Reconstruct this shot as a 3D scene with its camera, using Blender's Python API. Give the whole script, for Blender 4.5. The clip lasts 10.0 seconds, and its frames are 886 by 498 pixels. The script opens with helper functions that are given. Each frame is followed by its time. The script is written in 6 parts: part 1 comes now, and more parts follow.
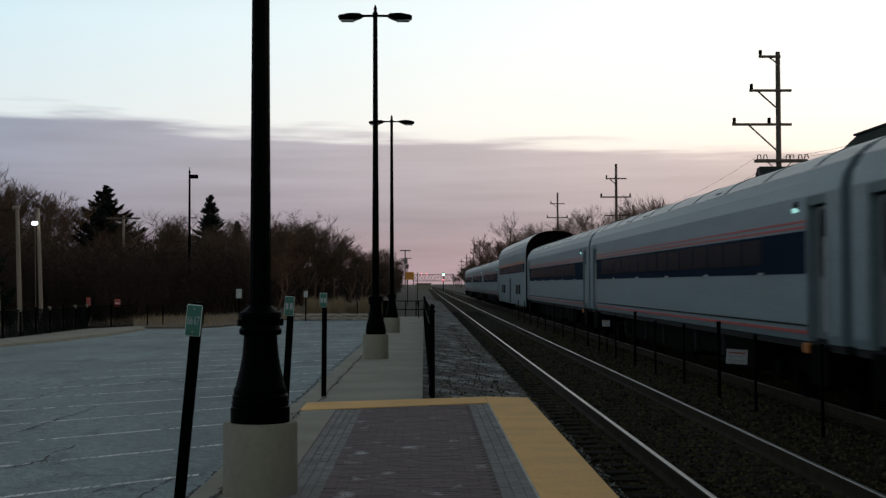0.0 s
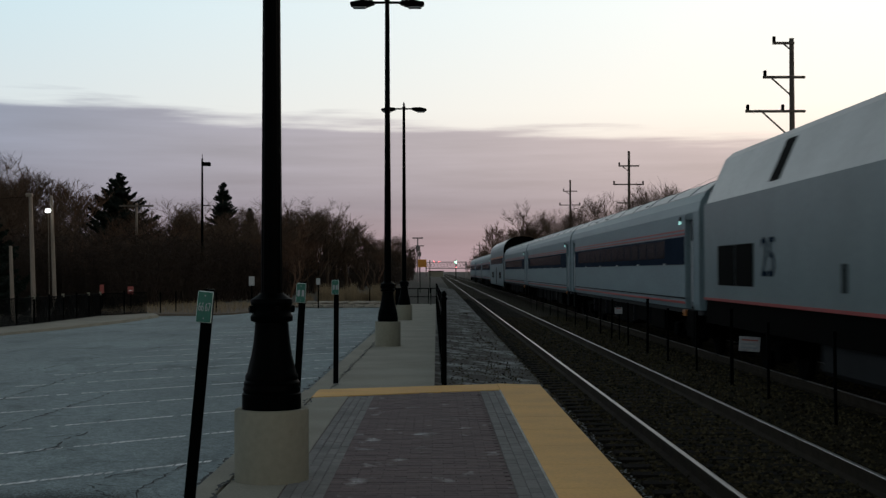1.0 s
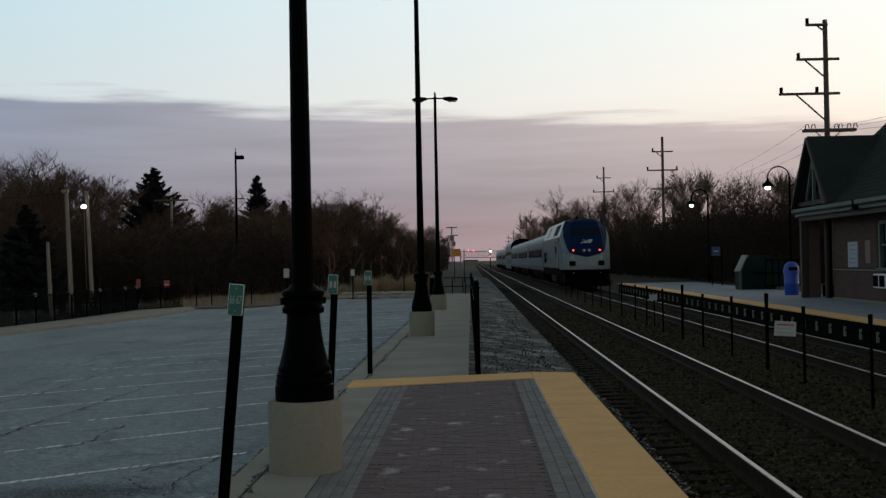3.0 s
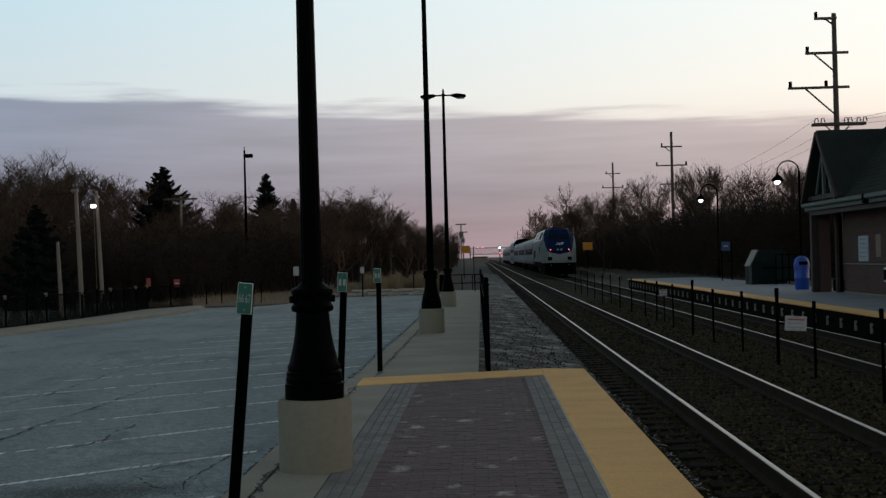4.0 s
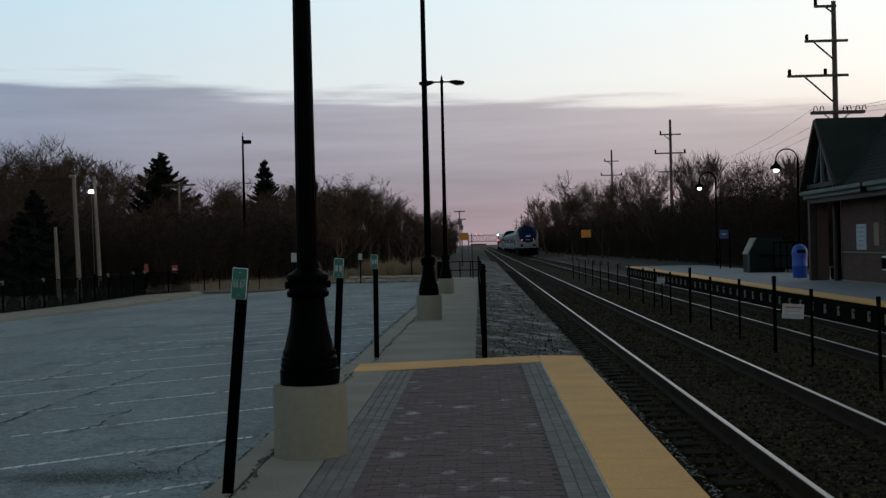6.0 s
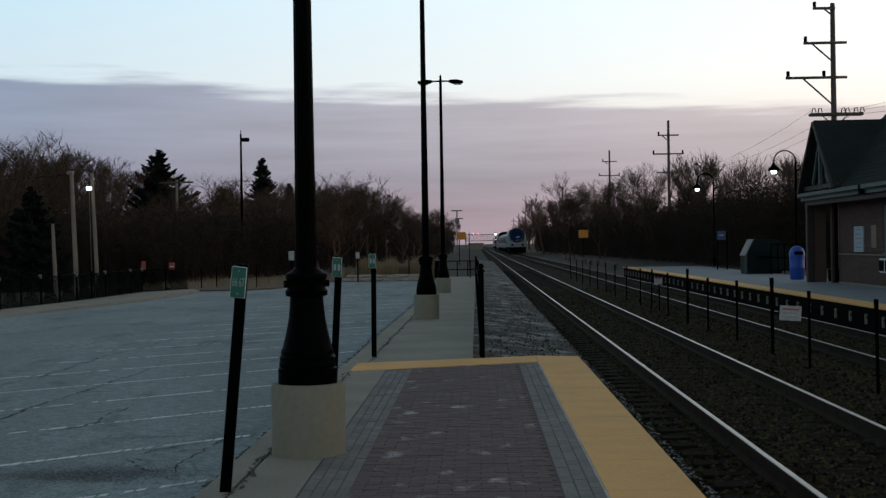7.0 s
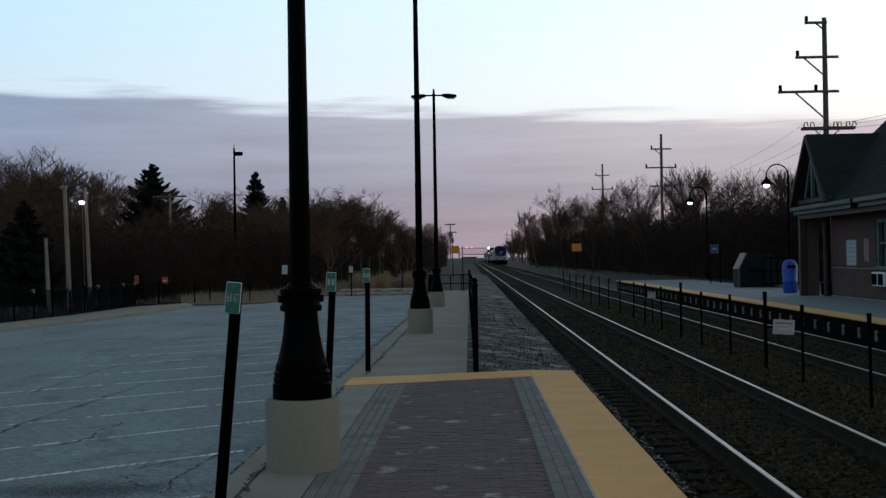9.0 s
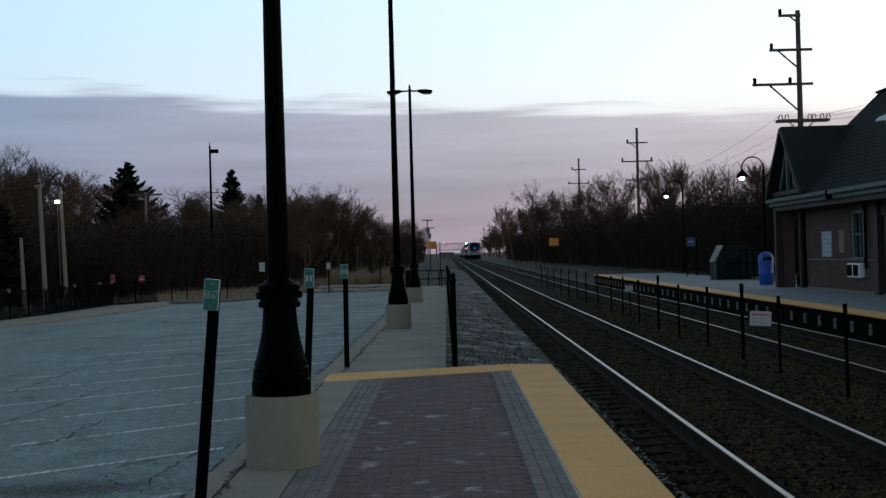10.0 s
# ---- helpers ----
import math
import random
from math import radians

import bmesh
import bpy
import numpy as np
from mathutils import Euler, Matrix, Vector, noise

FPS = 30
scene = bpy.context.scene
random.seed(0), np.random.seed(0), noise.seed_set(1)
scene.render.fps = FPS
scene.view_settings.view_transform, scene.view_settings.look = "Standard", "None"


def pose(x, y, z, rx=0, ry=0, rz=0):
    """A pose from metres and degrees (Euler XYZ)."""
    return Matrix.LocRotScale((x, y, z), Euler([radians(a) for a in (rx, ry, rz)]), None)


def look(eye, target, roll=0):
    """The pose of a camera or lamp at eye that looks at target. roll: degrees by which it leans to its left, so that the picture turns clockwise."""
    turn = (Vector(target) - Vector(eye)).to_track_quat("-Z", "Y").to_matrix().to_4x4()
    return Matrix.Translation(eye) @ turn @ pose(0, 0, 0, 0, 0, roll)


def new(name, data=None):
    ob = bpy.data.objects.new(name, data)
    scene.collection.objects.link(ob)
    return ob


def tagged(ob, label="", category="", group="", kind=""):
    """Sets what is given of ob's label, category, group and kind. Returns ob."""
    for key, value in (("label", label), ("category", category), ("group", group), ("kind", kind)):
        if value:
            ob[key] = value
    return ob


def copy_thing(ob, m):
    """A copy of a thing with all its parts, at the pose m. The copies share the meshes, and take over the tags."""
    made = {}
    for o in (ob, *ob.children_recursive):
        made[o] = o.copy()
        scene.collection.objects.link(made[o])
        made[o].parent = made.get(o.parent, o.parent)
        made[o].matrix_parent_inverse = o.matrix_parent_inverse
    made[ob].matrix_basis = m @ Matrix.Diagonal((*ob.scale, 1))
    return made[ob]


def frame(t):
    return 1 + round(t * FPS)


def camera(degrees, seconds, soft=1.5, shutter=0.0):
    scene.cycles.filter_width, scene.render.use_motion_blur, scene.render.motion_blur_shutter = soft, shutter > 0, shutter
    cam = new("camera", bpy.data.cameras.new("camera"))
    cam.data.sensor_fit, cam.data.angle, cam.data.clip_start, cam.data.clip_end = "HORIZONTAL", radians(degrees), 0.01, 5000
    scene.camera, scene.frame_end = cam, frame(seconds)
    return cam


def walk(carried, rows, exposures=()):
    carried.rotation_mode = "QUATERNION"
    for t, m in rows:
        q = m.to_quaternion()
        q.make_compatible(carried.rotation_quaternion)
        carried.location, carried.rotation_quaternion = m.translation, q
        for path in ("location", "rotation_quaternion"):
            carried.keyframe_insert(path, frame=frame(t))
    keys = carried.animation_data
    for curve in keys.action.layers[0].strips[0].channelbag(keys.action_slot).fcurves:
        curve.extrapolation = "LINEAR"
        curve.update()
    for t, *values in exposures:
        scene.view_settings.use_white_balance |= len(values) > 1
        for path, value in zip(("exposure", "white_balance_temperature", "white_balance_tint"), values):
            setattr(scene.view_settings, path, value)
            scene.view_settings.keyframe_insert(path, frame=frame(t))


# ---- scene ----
# One lens; the camera is nearly still at head height.
cam = camera(38.0, 10.0, soft=1.4, shutter=0.25)
PATH = [
    (0, -0.844, 1.547, 0.167, -0.043, -0.036, 1.677),
    (0.25, -0.674, 1.575, 0.280, -0.042, -0.028, 1.674),
    (0.5, -0.504, 1.213, 0.392, -0.040, -0.021, 1.671),
    (0.75, -0.394, 1.000, 0.278, -0.036, -0.019, 1.670),
    (1, -0.284, 0.994, 0.165, -0.032, -0.017, 1.670),
    (1.5, 0.372, 0.927, 0.360, -0.019, -0.025, 1.672),
    (1.75, 0.560, 0.800, 0.610, -0.012, -0.023, 1.674),
    (2, 0.704, 0.984, 0.855, -0.005, -0.022, 1.675),
    (2.25, 0.848, 1.060, 0.841, -0.003, -0.024, 1.672),
    (2.5, 0.993, 0.864, 0.827, 0.000, -0.027, 1.669),
    (4, 1.683, 0.408, 1.486, 0.009, -0.006, 1.673),
    (4.5, 1.674, 0.590, 1.373, 0.014, -0.006, 1.671),
    (5, 1.474, 0.306, 1.746, 0.021, 0.000, 1.669),
    (5.25, 1.500, 0.250, 1.611, 0.026, 0.010, 1.665),
    (5.5, 1.525, -0.083, 1.476, 0.031, 0.019, 1.662),
    (7, 1.490, -0.210, 0.874, 0.013, 0.028, 1.670),
    (7.5, 1.211, 0.099, 0.658, 0.008, 0.012, 1.673),
    (8, 1.146, 0.081, 1.000, 0.008, 0.010, 1.672),
    (8.25, 1.250, 0.270, 0.998, 0.005, 0.008, 1.669),
    (8.5, 1.359, 0.215, 0.997, 0.001, 0.005, 1.667),
    (8.75, 1.490, 0.200, 0.965, 0.003, 0.007, 1.674),
    (9, 1.191, 0.394, 0.933, 0.006, 0.009, 1.681),
    (9.25, 0.910, 0.410, 1.106, 0.004, 0.005, 1.673),
    (9.5, 0.681, 0.061, 1.279, 0.002, 0.001, 1.665),
    (9.7, 0.570, -0.070, 1.377, 0.001, 0.001, 1.668),
    (10, 0.185, 0.181, 1.525, 0.000, 0.000, 1.673),
]
walk(cam, [(t, pose(x, y, z, 90 + p, r, w)) for t, w, p, r, x, y, z in PATH],
     exposures=[(0, 0.03, 6650, 11), (1, -0.07, 6650, 11), (1.8, -0.18, 6600, 10), (2.5, -0.15, 6550, 10), (5, -0.15, 6350, 9), (5.7, -0.15, 6250, 9), (7, -0.04, 6100, 8), (8, -0.0, 5950, 8), (10, -0.02, 5700, 6)])

# ---- sky and light ----
SKY = 1.0
world = bpy.data.worlds.new("dusk_sky")
scene.world = world
world.use_nodes = True
wn, wl = world.node_tree.nodes, world.node_tree.links
wn.clear()


def wnode(kind, **vals):
    n = wn.new(kind)
    for k, v in vals.items():
        n.inputs[k].default_value = v
    return n


def wmath(op, a, b=None, clamp=False):
    n = wn.new("ShaderNodeMath")
    n.operation, n.use_clamp = op, clamp
    for i, v in enumerate((a, b)):
        if v is None:
            continue
        if isinstance(v, (int, float)):
            n.inputs[i].default_value = v
        else:
            wl.new(v, n.inputs[i])
    return n.outputs[0]


def wramp(fac, stops):
    n = wn.new("ShaderNodeValToRGB")
    el = n.color_ramp.elements
    while len(el) < len(stops):
        el.new(0.5)
    for e, (p, c) in zip(el, stops):
        e.position, e.color = p, (*c, 1)
    wl.new(fac, n.inputs[0])
    return n.outputs[0]


def wmix(fac, a, b):
    n = wn.new("ShaderNodeMix")
    n.data_type = "RGBA"
    for sock, v in ((n.inputs[0], fac), (n.inputs[6], a), (n.inputs[7], b)):
        if isinstance(v, (int, float)):
            sock.default_value = v
        elif isinstance(v, tuple):
            sock.default_value = (*v, 1)
        else:
            wl.new(v, sock)
    return n.outputs[2]


tc = wn.new("ShaderNodeTexCoord")
sep = wn.new("ShaderNodeSeparateXYZ")
wl.new(tc.outputs["Generated"], sep.inputs[0])
# long flat cloud streaks: noise stretched along the horizon
mp = wn.new("ShaderNodeMapping")
mp.inputs["Scale"].default_value = (5.0, 5.0, 55.0)
wl.new(tc.outputs["Generated"], mp.inputs[0])
ns = wn.new("ShaderNodeTexNoise")
ns.inputs["Scale"].default_value, ns.inputs["Detail"].default_value = 1.0, 6.0
wl.new(mp.outputs[0], ns.inputs[0])
mp2 = wn.new("ShaderNodeMapping")
mp2.inputs["Scale"].default_value = (9.0, 9.0, 130.0)
wl.new(tc.outputs["Generated"], mp2.inputs[0])
ns2 = wn.new("ShaderNodeTexNoise")
ns2.inputs["Scale"].default_value, ns2.inputs["Detail"].default_value = 1.0, 5.0
wl.new(mp2.outputs[0], ns2.inputs[0])
wob = wmath("MULTIPLY", wmath("SUBTRACT", ns.outputs["Fac"], 0.5), 0.030)
wob2 = wmath("MULTIPLY", wmath("SUBTRACT", ns2.outputs["Fac"], 0.5), 0.030)
tilt = wmath("MULTIPLY", sep.outputs["X"], -0.052)
elev = wmath("ADD", wmath("ADD", wmath("SUBTRACT", sep.outputs["Z"], tilt), wob), wob2)
# clear sky above the bank: warm white low on one side, pale blue higher and on the other
east = wmath("MULTIPLY_ADD", sep.outputs["X"], 1.5, True)
east.node.inputs[2].default_value = 0.5
hi_left = wramp(sep.outputs["Z"], [(0.10, (0.74, 0.80, 0.84)), (0.20, (0.64, 0.84, 0.94)), (0.36, (0.24, 0.30, 0.345)), (1.0, (0.085, 0.105, 0.125))])
hi_right = wramp(sep.outputs["Z"], [(0.08, (1.04, 0.86, 0.76)), (0.125, (1.16, 1.08, 0.98)), (0.22, (1.12, 1.15, 1.12)), (0.40, (0.30, 0.335, 0.355)), (1.0, (0.085, 0.105, 0.125))])
clear = wmix(east, hi_left, hi_right)
bank_left = wramp(sep.outputs["Z"], [(0.0, (0.34, 0.287, 0.355)), (0.05, (0.240, 0.262, 0.365)), (0.115, (0.28, 0.325, 0.45))])
bank_right = wramp(sep.outputs["Z"], [(0.0, (0.50, 0.35, 0.35)), (0.05, (0.435, 0.36, 0.40)), (0.10, (0.70, 0.57, 0.57))])
bank = wmix(east, bank_left, bank_right)
# faint streaks within the bank
shade = wmath("MULTIPLY_ADD", wmath("ADD", ns.outputs["Fac"], wmath("MULTIPLY", ns2.outputs["Fac"], 0.5)), 0.50)
shade.node.inputs[2].default_value = 0.625
grey = wn.new("ShaderNodeCombineColor")
for sock in grey.inputs[:3]:
    wl.new(shade, sock)
streak = wn.new("ShaderNodeMix")
streak.data_type, streak.blend_type = "RGBA", "MULTIPLY"
streak.inputs[0].default_value = 1.0
wl.new(bank, streak.inputs[6])
wl.new(grey.outputs[0], streak.inputs[7])
bank = streak.outputs[2]
edge = wn.new("ShaderNodeMapRange")
edge.interpolation_type = "SMOOTHSTEP"
edge.inputs["From Min"].default_value, edge.inputs["From Max"].default_value = 0.104, 0.119
wl.new(elev, edge.inputs[0])
both = wmix(edge.outputs[0], bank, clear)
nish = wn.new("ShaderNodeTexSky")
nish.sky_type, nish.sun_disc = "NISHITA", False
nish.sun_elevation, nish.sun_rotation = radians(1.0), radians(70)
skycol = wmix(0.06, both, nish.outputs[0])
bg = wn.new("ShaderNodeBackground")
bg.inputs["Strength"].default_value = SKY
wl.new(skycol, bg.inputs[0])
out = wn.new("ShaderNodeOutputWorld")
wl.new(bg.outputs[0], out.inputs[0])

sun = new("sun", bpy.data.lights.new("sun", "SUN"))
sun.data.energy, sun.data.angle, sun.data.color = 0.12, radians(20), (1.0, 0.82, 0.66)
sun.matrix_basis = look((60, 40, 14), (0, 0, 0))


# ---- materials ----
def mat(name, color, rough=0.7, metal=0.0, vary=0.25, scale=6.0, fine=60.0, bump=0.15, color2=None, spot=0.55, edge=(0.2, 0.15), emit=None, per=0.0, stretch=(1, 1, 1), bumpd=0.01, world=False):
    """Surface with a coarse and a fine variation of its colour and a little relief, in metres."""
    m = bpy.data.materials.new(name)
    m.use_nodes = True
    nt = m.node_tree
    N, L = nt.nodes, nt.links
    b = N["Principled BSDF"]
    b.inputs["Roughness"].default_value, b.inputs["Metallic"].default_value = rough, metal
    co = N.new("ShaderNodeTexCoord")
    mpn = N.new("ShaderNodeMapping")
    mpn.inputs["Scale"].default_value = stretch
    if world:
        L.new(N.new("ShaderNodeNewGeometry").outputs["Position"], mpn.inputs[0])
    else:
        L.new(co.outputs["Object"], mpn.inputs[0])
    n1 = N.new("ShaderNodeTexNoise")
    n1.inputs["Scale"].default_value, n1.inputs["Detail"].default_value = scale, 5
    n2 = N.new("ShaderNodeTexNoise")
    n2.inputs["Scale"].default_value, n2.inputs["Detail"].default_value = fine, 4
    L.new(mpn.outputs[0], n1.inputs[0])
    L.new(mpn.outputs[0], n2.inputs[0])
    c2 = color2 or tuple(c * (1 - vary) for c in color)
    ramp = N.new("ShaderNodeValToRGB")
    ramp.color_ramp.elements[0].position, ramp.color_ramp.elements[1].position = max(0, spot - edge[0]), min(1, spot + edge[1])
    ramp.color_ramp.elements[0].color = (*color, 1)
    ramp.color_ramp.elements[1].color = (*c2, 1)
    L.new(n1.outputs["Fac"], ramp.inputs[0])
    mul = N.new("ShaderNodeMix")
    mul.data_type, mul.blend_type = "RGBA", "MULTIPLY"
    mul.inputs[0].default_value = min(1.0, vary * 1.6)
    L.new(ramp.outputs[0], mul.inputs[6])
    r2 = N.new("ShaderNodeValToRGB")
    r2.color_ramp.elements[0].position, r2.color_ramp.elements[1].position = 0.3, 0.7
    r2.color_ramp.elements[0].color, r2.color_ramp.elements[1].color = (0.55, 0.55, 0.55, 1), (1.25, 1.25, 1.25, 1)
    L.new(n2.outputs["Fac"], r2.inputs[0])
    L.new(r2.outputs[0], mul.inputs[7])
    last = mul.outputs[2]
    if per:
        info = N.new("ShaderNodeObjectInfo")
        geo = N.new("ShaderNodeNewGeometry")
        ad = N.new("ShaderNodeMath")
        ad.operation = "ADD"
        L.new(info.outputs["Random"], ad.inputs[0])
        L.new(geo.outputs["Random Per Island"], ad.inputs[1])
        fr = N.new("ShaderNodeMath")
        fr.operation = "FRACT"
        L.new(ad.outputs[0], fr.inputs[0])
        hsv = N.new("ShaderNodeHueSaturation")
        mr = N.new("ShaderNodeMapRange")
        mr.inputs["To Min"].default_value, mr.inputs["To Max"].default_value = 1 - per, 1 + per
        L.new(fr.outputs[0], mr.inputs[0])
        L.new(mr.outputs[0], hsv.inputs["Value"])
        L.new(last, hsv.inputs["Color"])
        last = hsv.outputs[0]
    L.new(last, b.inputs["Base Color"])
    if bump:
        bp = N.new("ShaderNodeBump")
        bp.inputs["Strength"].default_value, bp.inputs["Distance"].default_value = bump, bumpd
        L.new(n2.outputs["Fac"], bp.inputs["Height"])
        L.new(bp.outputs[0], b.inputs["Normal"])
    if emit:
        b.inputs["Emission Color"].default_value = (*emit[0], 1)
        b.inputs["Emission Strength"].default_value = emit[1]
    return m


M_CONC = mat("concrete_walk", (0.29, 0.275, 0.22), 0.9, vary=0.24, scale=0.9, fine=45, bump=0.2)
M_CONC_BASE = mat("concrete_base", (0.208, 0.198, 0.146), 0.85, vary=0.12, scale=2.5, fine=18, bump=0.25)
M_JOINT = mat("joint_dark", (0.06, 0.055, 0.05), 0.95, vary=0.3)
M_SAND = mat("joint_sand", (0.105, 0.080, 0.074), 0.95, vary=0.3, scale=3)
M_PAVER_RED = mat("paver_red", (0.112, 0.077, 0.076), 0.85, vary=0.3, scale=3.4, fine=24, per=0.16, color2=(0.40, 0.38, 0.38), spot=0.635, edge=(0.03, 0.10), stretch=(1.0, 0.7, 1), world=True)
M_PAVER_GREY = mat("paver_grey", (0.185, 0.18, 0.17), 0.85, vary=0.25, scale=2, fine=24, per=0.13, world=True)
M_YELLOW = mat("tactile_yellow", (0.78, 0.44, 0.125), 0.75, vary=0.14, scale=1.6, fine=30, color2=(0.66, 0.37, 0.115), bump=0.2)
M_STEEL_RAIL = mat("rail_head", (0.31, 0.29, 0.275), 0.34, metal=1.0, vary=0.12, scale=3, fine=80, bump=0.03)
M_RAIL_DULL = mat("rail_head_dull", (0.17, 0.16, 0.15), 0.42, metal=1.0, vary=0.2, scale=3, fine=80, bump=0.03)
M_RAIL_WEB = mat("rail_web_rust", (0.034, 0.026, 0.018), 0.85, vary=0.4, scale=5)
M_TIE = mat("tie_wood", (0.015, 0.0125, 0.010), 0.95, vary=0.4, scale=4, fine=50, per=0.3, stretch=(1, 6, 6))
M_BALLAST = mat("ballast_bed", (0.016, 0.0128, 0.0048), 0.95, vary=0.5, scale=3, fine=26, bump=0.9, bumpd=0.05, color2=(0.032, 0.027, 0.014), spot=0.6)
M_STONE = mat("ballast_stone", (0.050, 0.041, 0.021), 0.9, vary=0.35, scale=12, fine=60, per=0.9)
M_FROST = mat("frosted_gravel", (0.062, 0.058, 0.048), 0.95, vary=0.40, scale=1.5, fine=20, color2=(0.28, 0.30, 0.29), spot=0.56, edge=(.08, .10), bump=0.7, bumpd=0.04)
M_BLACK = mat("black_paint", (0.0007, 0.0013, 0.0013), 0.42, vary=0.3, scale=8, fine=90, bump=0.05)
M_BLACK_DULL = mat("black_metal_dull", (0.0016, 0.0021, 0.0021), 0.7, vary=0.35, scale=8, fine=60, bump=0.1)
for _m in (M_BLACK, M_BLACK_DULL):
    _m.node_tree.nodes["Principled BSDF"].inputs["Specular IOR Level"].default_value = 0.045
    _m.node_tree.nodes["Principled BSDF"].inputs["IOR"].default_value = 1.25
M_GREEN_SIGN = mat("sign_green", (0.007, 0.11, 0.075), 0.45, vary=0.12, scale=20, fine=120, bump=0.02)
M_WHITE = mat("white_paint", (0.78, 0.78, 0.76), 0.6, vary=0.12, scale=10, fine=90, bump=0.05)
M_EDGE_PALE = mat("sign_edge", (0.48, 0.58, 0.55), 0.5, vary=0.1, bump=0)
M_LENS = mat("lamp_glass", (0.30, 0.33, 0.34), 0.25, vary=0.05, bump=0)
M_WOODPOLE = mat("weathered_pole", (0.24, 0.20, 0.16), 0.9, vary=0.35, scale=3, fine=30, stretch=(6, 6, 0.5), bump=0.3)
M_WOODPOLE_D = mat("dark_pole", (0.10, 0.082, 0.066), 0.9, vary=0.35, scale=3, fine=30, stretch=(6, 6, 0.5), bump=0.3)
M_DIRT = mat("ground_dirt", (0.042, 0.036, 0.026), 0.97, vary=0.35, scale=0.25, fine=6, color2=(0.035, 0.034, 0.022), bump=0.6, bumpd=0.05)
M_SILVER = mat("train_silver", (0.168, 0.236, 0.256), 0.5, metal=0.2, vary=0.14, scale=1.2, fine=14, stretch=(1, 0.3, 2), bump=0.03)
# paler and more mottled than train_silver
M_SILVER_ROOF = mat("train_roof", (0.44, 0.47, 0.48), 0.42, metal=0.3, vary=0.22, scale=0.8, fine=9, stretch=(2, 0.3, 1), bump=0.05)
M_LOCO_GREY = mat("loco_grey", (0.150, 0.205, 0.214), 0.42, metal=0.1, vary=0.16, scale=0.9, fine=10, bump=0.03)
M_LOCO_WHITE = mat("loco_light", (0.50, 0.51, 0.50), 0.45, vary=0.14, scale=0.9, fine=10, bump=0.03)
M_LOCO_NOSE = mat("loco_nose", (0.185, 0.215, 0.217), 0.5, vary=0.14, scale=0.9, fine=10, bump=0.03)
M_LOCO_BLUE = mat("loco_blue", (0.0035, 0.016, 0.055), 0.4, vary=0.18, scale=1.0, fine=12, bump=0.02)
M_BLUE_BAND = mat("coach_blue", (0.010, 0.019, 0.036), 0.9, vary=0.2, scale=1.5, fine=14, bump=0.02)
for _m in (M_BLUE_BAND, M_LOCO_BLUE):
    _m.node_tree.nodes["Principled BSDF"].inputs["Specular IOR Level"].default_value = 0.02
M_RED = mat("stripe_red", (0.36, 0.035, 0.03), 0.5, vary=0.15, scale=2, bump=0)
# near-black base colour: the shade beneath the cars is put into it
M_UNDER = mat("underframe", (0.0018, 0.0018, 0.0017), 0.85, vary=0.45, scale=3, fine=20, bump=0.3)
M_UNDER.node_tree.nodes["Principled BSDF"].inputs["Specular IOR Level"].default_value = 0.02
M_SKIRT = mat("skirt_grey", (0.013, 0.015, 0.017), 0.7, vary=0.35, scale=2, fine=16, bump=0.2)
M_WINGLASS = mat("dark_glass", (0.012, 0.015, 0.02), 0.25, vary=0.1, bump=0)
M_WINGLASS.node_tree.nodes["Principled BSDF"].inputs["IOR"].default_value = 1.07
M_BRICK = mat("station_brick", (0.100, 0.060, 0.047), 0.88, vary=0.25, scale=1.2, fine=30, per=0.16, bump=0.3)
M_MORTAR = mat("mortar", (0.072, 0.052, 0.045), 0.95, vary=0.2, scale=3)
M_ROOF = mat("roof_shingle", (0.026, 0.033, 0.030), 0.95, vary=0.28, scale=1.0, fine=16, per=0.05, bump=0.3)
M_ROOF.node_tree.nodes["Principled BSDF"].inputs["Specular IOR Level"].default_value = 0.15
M_TRIM = mat("trim_green", (0.090, 0.130, 0.112), 0.6, vary=0.2, scale=3, fine=40, bump=0.05)
M_TRIM_BROWN = mat("trim_brown", (0.036, 0.022, 0.018), 0.65, vary=0.2, scale=3, fine=40, bump=0.08)


